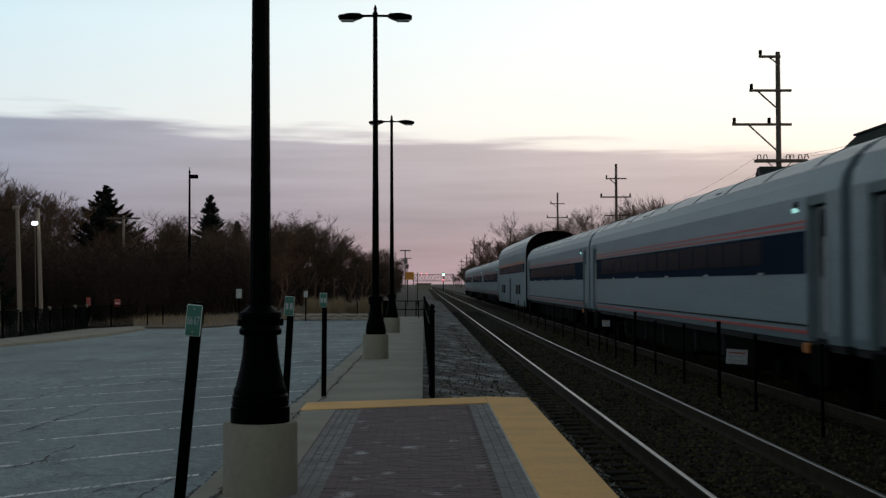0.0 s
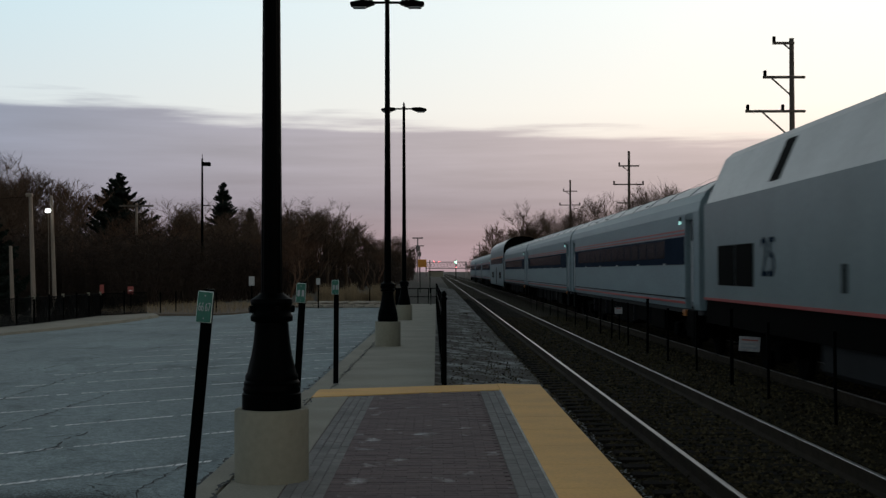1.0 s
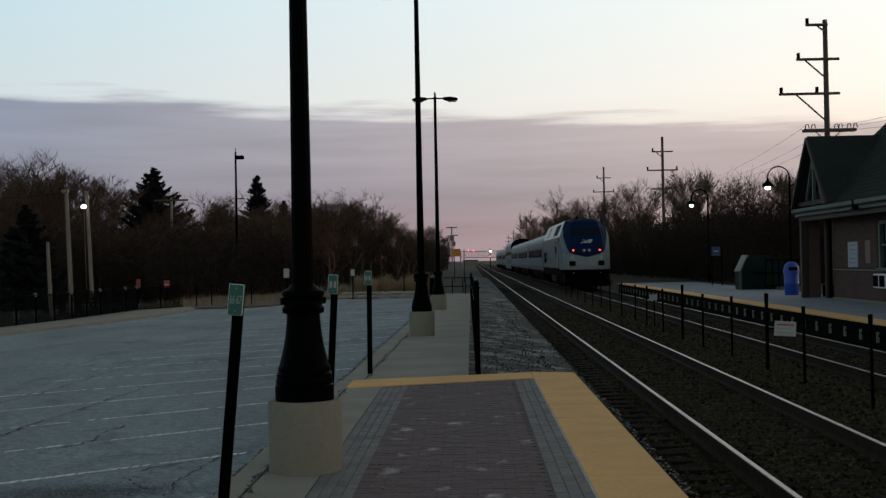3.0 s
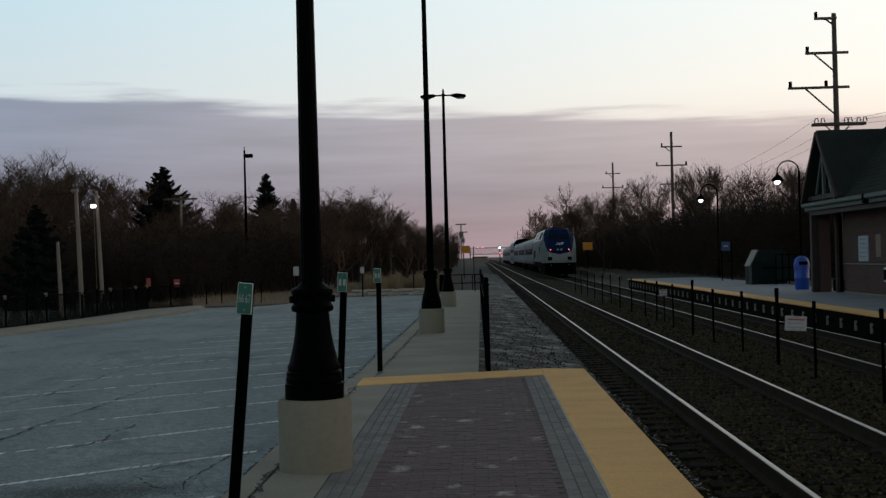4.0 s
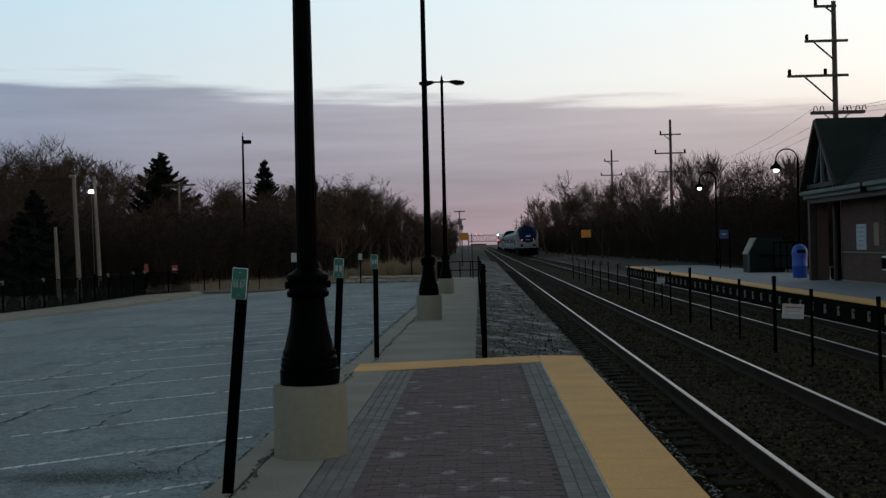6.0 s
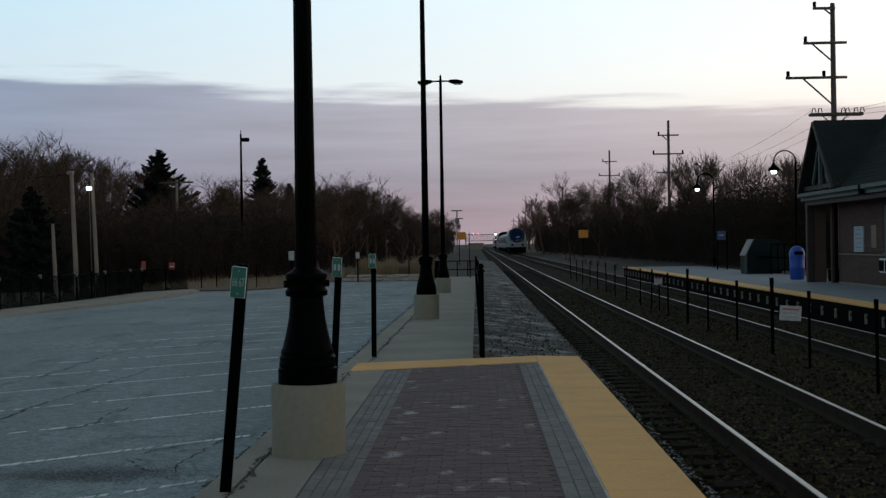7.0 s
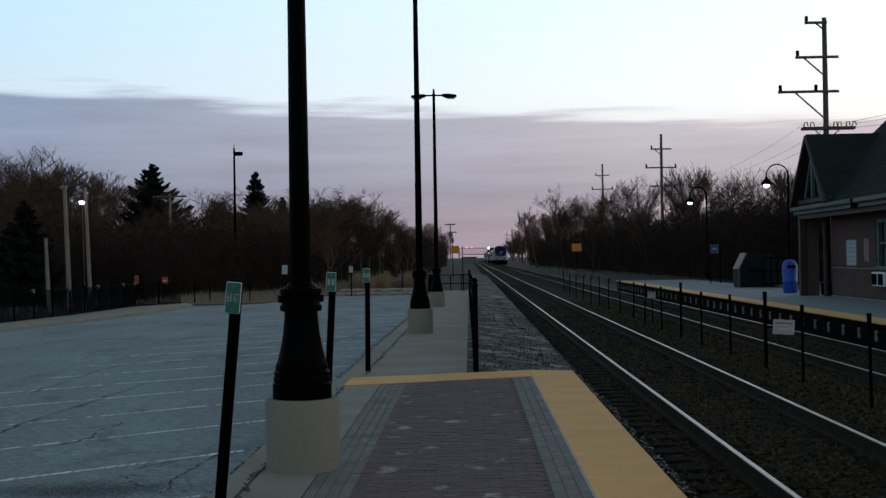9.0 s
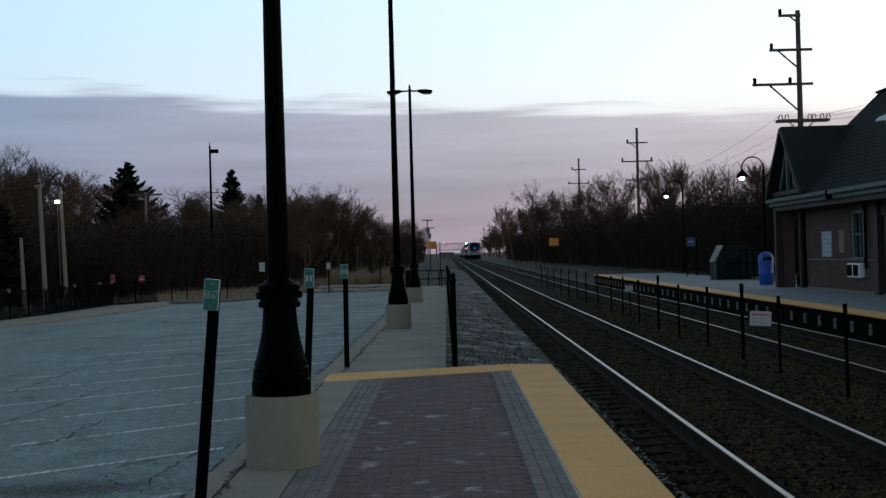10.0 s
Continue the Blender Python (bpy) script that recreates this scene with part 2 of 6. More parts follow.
# asphalt with cracks and worn, paler patches
def asphalt():
    m = mat("lot_asphalt", (0.258, 0.322, 0.328), 0.93, vary=0.36, scale=0.30, fine=38, color2=(0.175, 0.216, 0.224), bump=0.35, stretch=(1.6, 0.55, 1))
    N, L = m.node_tree.nodes, m.node_tree.links
    b = N["Principled BSDF"]
    src = b.inputs["Base Color"].links[0].from_socket
    co = [n for n in N if n.type == "TEX_COORD"][0]
    last = src
    # damp and oily stains, then coarse aggregate mottling
    for sc, det, lo, hi, dark, squeeze in ((0.5, 7, 0.55, 0.72, 0.55, (1.5, .7, 1)), (6.5, 6, 0.40, 0.66, 0.74, (1, 1, 1)), (24.0, 3, 0.38, 0.62, 0.72, (1, 1, 1))):
        mp = N.new("ShaderNodeMapping")
        mp.inputs["Scale"].default_value = squeeze
        mp.inputs["Rotation"].default_value = (0, 0, 0.7)
        L.new(co.outputs["Object"], mp.inputs[0])
        tn = N.new("ShaderNodeTexNoise")
        tn.inputs["Scale"].default_value, tn.inputs["Detail"].default_value, tn.inputs["Roughness"].default_value = sc, det, 0.68
        L.new(mp.outputs[0], tn.inputs[0])
        st = N.new("ShaderNodeMapRange")
        st.inputs["From Min"].default_value, st.inputs["From Max"].default_value = lo, hi
        st.inputs["To Min"].default_value, st.inputs["To Max"].default_value = 1.10, dark
        L.new(tn.outputs["Fac"], st.inputs[0])
        m2 = N.new("ShaderNodeMix")
        m2.data_type, m2.blend_type = "RGBA", "MULTIPLY"
        m2.inputs[0].default_value = 1.0
        L.new(last, m2.inputs[6])
        L.new(st.outputs[0], m2.inputs[7])
        last = m2.outputs[2]
    L.new(last, b.inputs["Base Color"])
    return m


M_LOT = asphalt()
# oily, dusty surfaces with hardly any gloss
for _m in (M_BALLAST, M_STONE, M_TIE, M_RAIL_WEB, M_SKIRT, M_JOINT):
    _m.node_tree.nodes["Principled BSDF"].inputs["Specular IOR Level"].default_value = 0.08


# ---- mesh helpers ----
def obj(name, bm, material, parent=None, label="", smooth=False):
    me = bpy.data.meshes.new(name)
    bm.to_mesh(me)
    bm.free()
    for m in (material if isinstance(material, (list, tuple)) else [material]):
        me.materials.append(m)
    if smooth:
        me.shade_smooth()
        me.set_sharp_from_angle(angle=radians(38))
    ob = new(name, me)
    if parent:
        ob.parent = parent
    if label:
        ob["label"] = label
    return ob


def part(name, bm, material, parent, label="", smooth=False):
    return obj(name, bm, material, parent, label, smooth)


def thing(name, m, label, category, group=""):
    e = new(name)
    e.matrix_basis = m
    return tagged(e, label, category, group)


def raw(name, verts, faces, material, parent=None):
    me = bpy.data.meshes.new(name)
    me.from_pydata(verts, [], faces)
    me.materials.append(material)
    ob = new(name, me)
    if parent:
        ob.parent = parent
    return ob


def box(bm, x0, x1, y0, y1, z0, z1, bevel=0.0, mi=0):
    r = bmesh.ops.create_cube(bm, size=1)
    bmesh.ops.scale(bm, vec=(x1 - x0, y1 - y0, z1 - z0), verts=r["verts"])
    bmesh.ops.translate(bm, vec=((x0 + x1) / 2, (y0 + y1) / 2, (z0 + z1) / 2), verts=r["verts"])
    fs = set(f for v in r["verts"] for f in v.link_faces)
    for f in fs:
        f.material_index = mi
    if bevel:
        bmesh.ops.bevel(bm, geom=list(set(e for v in r["verts"] for e in v.link_edges)), offset=bevel, segments=1, affect="EDGES")
    return bm


def B(*a, **k):
    return box(bmesh.new(), *a, **k)


def cyl(bm, p, q, r0, r1=None, n=12, caps=True):
    """A tapered rod from p to q."""
    p, q = Vector(p), Vector(q)
    d = (q - p).normalized()
    u = d.orthogonal().normalized()
    w = d.cross(u)
    r1 = r0 if r1 is None else r1
    a = [bm.verts.new(p + r0 * (math.cos(2 * math.pi * i / n) * u + math.sin(2 * math.pi * i / n) * w)) for i in range(n)]
    b = [bm.verts.new(q + r1 * (math.cos(2 * math.pi * i / n) * u + math.sin(2 * math.pi * i / n) * w)) for i in range(n)]
    for i in range(n):
        bm.faces.new((a[i], a[(i + 1) % n], b[(i + 1) % n], b[i]))
    if caps:
        bm.faces.new(a[::-1])
        bm.faces.new(b)
    return bm


def C(*a, **k):
    return cyl(bmesh.new(), *a, **k)


def lathe(prof, n=24, flute=None):
    """prof: (radius, height); flute(z): depth of the grooves at that height."""
    bm = bmesh.new()
    rings = []
    for r, z in prof:
        g = flute(z) if flute else 0
        rings.append([bm.verts.new(((r - (g if i % 2 else 0)) * math.cos(2 * math.pi * i / n), (r - (g if i % 2 else 0)) * math.sin(2 * math.pi * i / n), z)) for i in range(n)])
    for a, b in zip(rings, rings[1:]):
        for i in range(n):
            bm.faces.new((a[i], a[(i + 1) % n], b[(i + 1) % n], b[i]))
    bm.faces.new(rings[0][::-1])
    bm.faces.new(rings[-1])
    return bm


def extrude(prof, axis, a, b, closed=True):
    """A flat outline (list of pairs) drawn out along an axis from a to b. axis y: pairs are (x, z); axis x: (y, z); axis z: (x, y)."""
    def P(u, v, w):
        return {"y": (u, w, v), "x": (w, u, v), "z": (u, v, w)}[axis]
    bm = bmesh.new()
    A = [bm.verts.new(P(u, v, a)) for u, v in prof]
    Z = [bm.verts.new(P(u, v, b)) for u, v in prof]
    n = len(prof)
    for i in range(n if closed else n - 1):
        bm.faces.new((A[i], A[(i + 1) % n], Z[(i + 1) % n], Z[i]))
    if closed:
        bm.faces.new(A[::-1])
        bm.faces.new(Z)
    bmesh.ops.recalc_face_normals(bm, faces=bm.faces[:])
    return bm


def tube(pts, r, n=6):
    """A bent round bar along the points, one skin."""
    bm = bmesh.new()
    P = [Vector(p) for p in pts]
    rings = []
    u = (P[1] - P[0]).orthogonal().normalized()
    for i, p in enumerate(P):
        d = (P[min(i + 1, len(P) - 1)] - P[max(i - 1, 0)]).normalized()
        u = (u - d * u.dot(d)).normalized()
        w = d.cross(u)
        rings.append([bm.verts.new(p + r * (math.cos(2 * math.pi * k / n) * u + math.sin(2 * math.pi * k / n) * w)) for k in range(n)])
    for a, b in zip(rings, rings[1:]):
        for k in range(n):
            bm.faces.new((a[k], a[(k + 1) % n], b[(k + 1) % n], b[k]))
    bm.faces.new(rings[0][::-1])
    bm.faces.new(rings[-1])
    return bm


def text_mesh(s, size, depth=0.002):
    cu = bpy.data.curves.new("letters", "FONT")
    cu.body, cu.size, cu.extrude, cu.align_x, cu.align_y = s, size, depth, "CENTER", "CENTER"
    tmp = bpy.data.objects.new("letters", cu)
    me = bpy.data.meshes.new_from_object(tmp)
    bpy.data.objects.remove(tmp)
    return me


# ---- levels and lines of the plan (metres) ----
Z_RAIL = -0.194           # top of rail
Z_BED = -0.376            # ballast between the ties
Z_LOT = -0.16
X_NEAR, X_FAR = 3.24, 6.98  # middles of the two tracks
Z_P2 = 0.156              # far platform


def walk_z(y):
    """The footway falls a little beyond the platform."""
    return -0.006 * max(0.0, min(y, 48) - 19)


def lot_z(y):
    return Z_LOT - 0.0035 * max(0.0, min(y, 48) - 19)
# ---- ground ----
def ground():
    xs = [-3000, -300, -60, -16, -2.2, -1.7, -0.3, 0.4, 1.9, 8.6, 9.4, 15, 25, 60, 300, 3000]
    zs = [-.3, -.3, -.3, -.3, -.3, -.35, -.42, -.42, -.46, -.46, -.42, -.1, 0.2, 0.2, -.2, -.3]
    ys = [-300, -30, 0, 30, 70, 150, 300, 700, 3500]
    V = [(x, y, z) for y in ys for x, z in zip(xs, zs)]
    n = len(xs)
    F = [(j * n + i, j * n + i + 1, (j + 1) * n + i + 1, (j + 1) * n + i) for j in range(len(ys) - 1) for i in range(n - 1)]
    tagged(raw("ground", V, F, M_DIRT), "brown bare winter dirt and dead grass", "ground", kind="structure")
    rows = [-15, 19, 30, 48, 69.2]
    V = [(x, y, lot_z(y)) for y in rows for x in (-14.4, -1.98)]
    F = [(2 * i, 2 * i + 1, 2 * i + 3, 2 * i + 2) for i in range(len(rows) - 1)]
    tagged(raw("parking_lot", V, F, M_LOT), "worn grey asphalt parking lot with cracks", "parking lot", kind="structure")


ground()


def ballast():
    prof = [(1.47, -.44), (1.9, -.41), (2.3, Z_BED), (4.1, Z_BED), (4.6, -.36), (5.1, -.33), (5.6, -.36), (6.0, Z_BED), (7.9, Z_BED), (8.55, -.42), (8.7, -.7), (1.47, -.7)]
    tagged(obj("trackbed", extrude(prof, "y", -20, 900), M_BALLAST), "dark brown oily ballast trackbed", "trackbed", kind="structure")
    prof = [(-0.07, -.15), (0.25, -.2), (0.9, -.27), (1.5, -.36), (1.9, -.405), (1.9, -.6), (-0.07, -.6)]
    tagged(obj("gravel_verge", extrude(prof, "y", 19.1, 150), M_FROST), "grey gravel verge with patches of frost", "gravel", kind="structure")


ballast()


def track(xm, label, head):
    t = thing("railway_track", pose(xm, 0, 0), label, "railway track", "railway tracks")
    t["kind"] = "structure"
    for s in (-1, 1):
        x = s * 0.7525
        z = Z_RAIL
        web = [(x - .07, z - .172), (x + .07, z - .172), (x + .07, z - .16), (x + .012, z - .135), (x + .012, z - .045), (x + .035, z - .035), (x + .036, z - .006), (x - .036, z - .006), (x - .035, z - .035), (x - .012, z - .045), (x - .012, z - .135), (x - .07, z - .16)]
        r = part("rail", extrude(web, "y", -20, 800), M_RAIL_WEB, t, "steel rail with rusty sides")
        hd = [(x - .026, z - .005), (x + .026, z - .005), (x + .024, z - .001), (x + .015, z + .001), (x - .015, z + .001), (x - .024, z - .001)]
        part("running_surface", extrude(hd, "y", -20, 800), head, r, "polished steel rail head")
    return t


TRACKS = [track(X_NEAR, "straight railway track with polished rails on wooden ties", M_STEEL_RAIL), track(X_FAR, "straight railway track with dull rails beside the far platform", M_RAIL_DULL)]

M_LINE_PALE = mat("pale_line", (0.50, 0.48, 0.42), 0.8, vary=0.3, scale=3, fine=20)
# ---- near platform ----
Y_END = lambda x: 19.06 + 0.32 * min(0.0, x - 0.87)
Y_NEAR = lambda x: 18.13 + 0.39 * min(0.0, x - 0.87)   # near edge of the yellow line   # skewed end of the brick platform


def slab(name, x0, x1, ya, yb0, yb1, z0, z1, material, parent, label=""):
    """A slab whose far end is cut askew from yb0 (at x0) to yb1 (at x1)."""
    bm = extrude([(x0, ya), (x1, ya), (x1, yb1), (x0, yb0)], "z", z0, z1)
    return part(name, bm, material, parent, label)


def platform():
    p = thing("platform", pose(0, 0, 0), "low brick station platform with yellow edge beside a track", "platform")
    p["kind"] = "structure"
    part("foundation", extrude([(-1.69, -12), (1.45, -12), (1.45, 18.8), (.85, 18.8), (-1.4, 18.1), (-1.69, 18.0)], "z", -.6, -.055), M_JOINT, p)
    slab("kerb", -1.90, -1.705, -12, 18.22, 18.22, -.5, 0, M_CONC, p, "pale concrete kerb")
    slab("concrete_band", -1.682, -1.222, -12, Y_NEAR(-1.682) - .004, Y_NEAR(-1.222) - .004, -.5, -.003, M_CONC, p, "pale concrete edging")
    bm = bmesh.new()
    q = [(-1.70, Y_NEAR(-1.70)), (0.856, Y_NEAR(.856)), (0.856, Y_END(.856)), (-1.70, Y_END(-1.70))]
    a = [bm.verts.new((x, y, -.05)) for x, y in q]
    b = [bm.verts.new((x, y, .004)) for x, y in q]
    bm.faces.new(a[::-1]), bm.faces.new(b)
    for i in range(4):
        bm.faces.new((a[i], a[(i + 1) % 4], b[(i + 1) % 4], b[i]))
    part("yellow_line", bm, M_YELLOW, p, "yellow painted line across the platform end")
    # tactile warning tiles along the edge, each with its joints
    y = -12.0
    while y < 19.0:
        y1 = min(y + 1.215, 19.08)
        t = part("tactile_tile", extrude([(0.862, y + .003), (1.475, y + .003), (1.475, y1 - .003 - (0.2 if y1 > 19 else 0)), (0.862, y1 - .003)], "z", -.12, 0.006), M_YELLOW, p)
        y += 1.215
    part("inner_line", B(.842, .861, -12, Y_NEAR(.85) - .01, -.04, .004), M_LINE_PALE, p, "thin pale line beside the yellow tiles")
    part("platform_face", B(1.36, 1.452, -12, 18.84, -.7, -.02), M_CONC_BASE, p, "concrete platform edge face")
    return p


PLATFORM = platform()


def footway():
    f = thing("footway", pose(0, 0, 0), "pale concrete footway between parking lot and fence", "pavement")
    f["kind"] = "structure"
    first = extrude([(-1.55, Y_END(-1.55) + .004), (-.07, Y_END(-.07) + .004), (-.07, 18.996), (-1.55, 18.996)], "z", -.5, -.004)
    part("paving_slab", first, M_CONC, f)
    ys = [19, 22.4, 25.8, 29.2, 32.6, 36, 39.4, 42.8, 46.2, 49.6, 53, 56.4, 59.8, 63.2, 66.6, 73]
    for a, b in zip(ys, ys[1:]):
        ee = 0.006
        xs = (-1.55, -0.07)
        bm = bmesh.new()
        za, zb = walk_z(a) - .004, walk_z(b) - .004
        lo = -.5
        v = [bm.verts.new(c) for c in ((xs[0], a + ee, lo), (xs[1], a + ee, lo), (xs[1], b - ee, lo), (xs[0], b - ee, lo), (xs[0], a + ee, za), (xs[1], a + ee, za), (xs[1], b - ee, zb), (xs[0], b - ee, zb))]
        for i in ((0, 1, 5, 4), (1, 2, 6, 5), (2, 3, 7, 6), (3, 0, 4, 7), (4, 5, 6, 7)):
            bm.faces.new([v[k] for k in i])
        part("paving_slab", bm, M_CONC, f)
    
    for a, b in zip(ys, ys[1:]):
        a = 18.24 if a == 19 else a
        bm = bmesh.new()
        za, zb = walk_z(a), walk_z(b)
        v = [bm.verts.new(c) for c in ((-1.86, a, -.5), (-1.56, a, -.5), (-1.56, b - .01, -.5), (-1.86, b - .01, -.5), (-1.86, a, za), (-1.56, a, za), (-1.56, b - .01, zb), (-1.86, b - .01, zb))]
        for i in ((0, 1, 5, 4), (1, 2, 6, 5), (2, 3, 7, 6), (3, 0, 4, 7), (4, 5, 6, 7)):
            bm.faces.new([v[k] for k in i])
        part("kerb_stone", bm, M_CONC, f)
    return f


footway()


# ---- lamp posts ----
def lamp_post(m, label):
    t = thing("street_lamp", m, label, "street lamp", "black double-headed lamp posts")
    part("concrete_base", lathe([(.298, -.35), (.298, .55), (.288, .57)], 40), M_CONC_BASE, t, "round pale concrete footing", True)
    bell = [(.238, .568), (.238, .69), (.226, .70), (.232, .73), (.222, .75), (.226, .78), (.212, .80), (.214, .83), (.2, .86), (.185, .92), (.165, 1.0), (.148, 1.1), (.138, 1.2), (.134, 1.27)]
    part("bell_base", lathe(bell, 32, lambda z: .005 if z > .84 else 0), M_BLACK, t, "fluted cast-iron bell base", True)
    part("collar", lathe([(.14, 1.265), (.168, 1.275), (.172, 1.31), (.155, 1.335), (.158, 1.40), (.172, 1.42), (.168, 1.45), (.12, 1.475), (.095, 1.5)], 28), M_BLACK, t, "", True)
    for k in range(4):
        a = k * math.pi / 2 + .4
        part("boss", C((.15 * math.cos(a), .15 * math.sin(a), 1.37), (.185 * math.cos(a), .185 * math.sin(a), 1.37), .03, n=10), M_BLACK, t)
    part("shaft", lathe([(.086, 1.49), (.082, 2.2), (.062, 5.5), (.052, 8.070), (.03, 8.110)], 28, lambda z: .005), M_BLACK, t, "", True)
    part("finial", lathe([(.06, 8.070), (.065, 8.110), (.03, 8.150), (.045, 8.200), (.03, 8.250), (.008, 8.310)], 12), M_BLACK, t, "", True)
    part("cross_arm", C((-.36, 0, 8.050), (.36, 0, 8.050), .03), M_BLACK, t)
    for s in (-1, 1):
        prof = [(s * .28, 8.025), (s * .34, 8.090), (s * .60, 8.100), (s * .86, 8.050), (s * .875, 7.990), (s * .80, 7.950), (s * .50, 7.940)]
        bm = extrude(prof, "y", -.14, .14)
        bmesh.ops.bevel(bm, geom=bm.edges[:], offset=.02, segments=1, affect="EDGES")
        h = part("lamp_head", bm, M_BLACK, t)
        part("diffuser", B(min(s * .5, s * .8), max(s * .5, s * .8), -.1, .1, 7.915, 7.950, .01), M_LENS, h, "unlit glass lens")
    return t


LAMP = lamp_post(pose(-1.365, 10.39, 0, 0, 0, 0), "black fluted lamp post on a round concrete footing")
copy_thing(LAMP, pose(-1.175, 30.1, walk_z(30.1)))
copy_thing(LAMP, pose(-1.265, 49.0, walk_z(49)))


# ---- the train ----
def car_section(hw, sill, shoulder, top, r=6):
    """Outline of a car body, in (x, z) above the rail, from the lower edge round over the roof."""
    pts = [(-hw + .03, sill), (-hw, sill + .12), (-hw, shoulder)]
    for i in range(1, r):
        a = math.pi / 2 * i / r
        pts.append((-hw * math.cos(a) ** .8, shoulder + (top - shoulder) * math.sin(a)))
    pts.append((0, top))
    return pts + [(-x, z) for x, z in pts[-2::-1]]


def truck(parent, y):
    """A bogie: frame and two wheelsets."""
    b = part("truck", B(-1.08, 1.08, y - 1.6, y + 1.6, .42, .70, .06), M_UNDER, parent, "bogie frame, coloured near-black for underfloor shade")
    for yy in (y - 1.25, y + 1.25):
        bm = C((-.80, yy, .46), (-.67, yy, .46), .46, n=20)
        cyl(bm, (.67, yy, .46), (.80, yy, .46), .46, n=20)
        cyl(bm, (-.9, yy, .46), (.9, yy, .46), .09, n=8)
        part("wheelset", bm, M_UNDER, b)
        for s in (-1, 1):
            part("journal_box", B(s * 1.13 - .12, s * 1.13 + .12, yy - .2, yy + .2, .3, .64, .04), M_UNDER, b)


def coach(y0, length, label):
    """A passenger car in train space: from y0 (near end) forward; x across, z from the rail."""
    t = thing("passenger_car", pose(X_FAR, 0, Z_RAIL), label, "railway car", "passenger cars of the train")
    ya, yb = y0 + .22, y0 + length - .22
    hw, sill, sh, top = 1.52, 1.03, 3.12, 3.92
    sec = car_section(hw, sill, sh, top)
    d0, d1 = .62, 1.50        # the doorway, from the end of the car
    part("body", extrude(sec, "y", ya + d1, yb - d1), M_SILVER, t, "silver-grey smooth steel body")
    head = car_section(hw, 2.98, sh, top)
    for a, b, e in ((ya, ya + d0, 1), (yb - d0, yb, -1)):
        end = extrude(sec, "y", a, b)
        part("end_panel", end, M_SILVER, t, "silver-grey car end beside the door")
    for a, b in ((ya + d0, ya + d1), (yb - d1, yb - d0)):
        part("door_header", extrude(head, "y", a, b), M_SILVER, t)
        # dark core behind the door: its colour carries the shade of the recess
        core = part("vestibule", B(-hw + .13, hw - .13, a, b, 1.0, 3.0), M_SKIRT, t, "recessed doorway with its shade in the colour")
        for s in (-1, 1):
            X = s * (hw - .13)
            m = (a + b) / 2
            d = part("vestibule_door", B(min(X, X + s * .03), max(X, X + s * .03), m - .36, m + .36, 1.08, 2.95, .01), M_DOOR, core, "grey vestibule door with a tall rounded window")
            bm = extrude([(m + .15 * math.cos(q) , 2.42 + (.34 if math.sin(q) > 0 else -.34) + .15 * math.sin(q)) for q in [2 * math.pi * i / 16 + .1 for i in range(16)]], "x", min(X + s * .02, X + s * .038), max(X + s * .02, X + s * .038))
            part("door_window", bm, M_WINGLASS, t)
            # solid near-black box; the colour stands for shade inside the step well
            part("step_well", B(min(s * 1.05, s * 1.5), max(s * 1.05, s * 1.5), a + .02, b - .02, .42, 1.0, .02), M_UNDER, t, "entrance step well, a solid box coloured as if shaded")
            part("grab_rail", C((s * (hw + .03), a - .06, 1.2), (s * (hw + .03), a - .06, 2.5), .018, n=6), M_SILVER_ROOF, t)
    roof_from = [i for i, (x, z) in enumerate(sec) if z > sh + .25]
    rf = [(x * 1.004, z + .012) for x, z in sec[roof_from[0]:roof_from[-1] + 1]]
    part("roof", extrude(rf + [(rf[-1][0], rf[-1][1] - .03)] + [(x, z - .03) for x, z in rf[-2:0:-1]] + [(rf[0][0], rf[0][1] - .03)], "y", ya + .02, yb - .02), M_SILVER_ROOF, t, "roof paler than the car sides")
    for k in range(9):
        yy = ya + 1.6 + k * (yb - ya - 3.2) / 8
        part("roof_seam", extrude([(x * 1.006, z + .014) for x, z in rf] + [(x * .99, z - .03) for x, z in rf[::-1]], "y", yy - .03, yy + .03), M_LOCO_GREY, t)
    for k in (2, 5, 6):
        yy = ya + 1.6 + k * (yb - ya - 3.2) / 8 + .6
        for s in (-1, 1):
            part("roof_hatch", B(s * 1.16 - .14, s * 1.16 + .14, yy, yy + .45, 3.50, 3.62, .03), M_SKIRT, t, "dark roof vent")
    for s in (-1, 1):
        X = s * (hw + .004)
        lo, hi = min(X, X + s * .006), max(X, X + s * .006)
        part("window_band", B(lo, hi, ya + d1 + .06, yb - d1 - .06, 2.0, 2.62), M_BLUE_BAND, t, "dark blue band")
        part("upper_stripe", B(lo, hi, ya + d1 + .04, yb - d1 - .04, 2.74, 2.775), M_RED, t)
        part("upper_stripe", B(lo, hi, ya + d1 + .04, yb - d1 - .04, 2.655, 2.695), M_RED, t)
        part("lower_stripe", B(lo, hi, ya + d1, yb - d1, 1.13, 1.18), M_RED, t)
        part("lower_moulding", B(min(X, X + s * .02), max(X, X + s * .02), ya + d1, yb - d1, 1.24, 1.27), M_SKIRT, t)
        n = 14
        L = (yb - ya - 6.6) / n
        for k in range(n):
            a = ya + 3.9 + k * L
            w = part("window", B(min(X + s * .005, X + s * .012), max(X + s * .005, X + s * .012), a + .07, a + L - .07, 2.15, 2.57), M_WINGLASS, t, "dark tinted window")
            if k % 3 == 0:
                part("sill_clip", B(min(X + s * .006, X + s * .03), max(X + s * .006, X + s * .03), a - .04, a + .2, 1.99, 2.035), M_SILVER_ROOF, w)
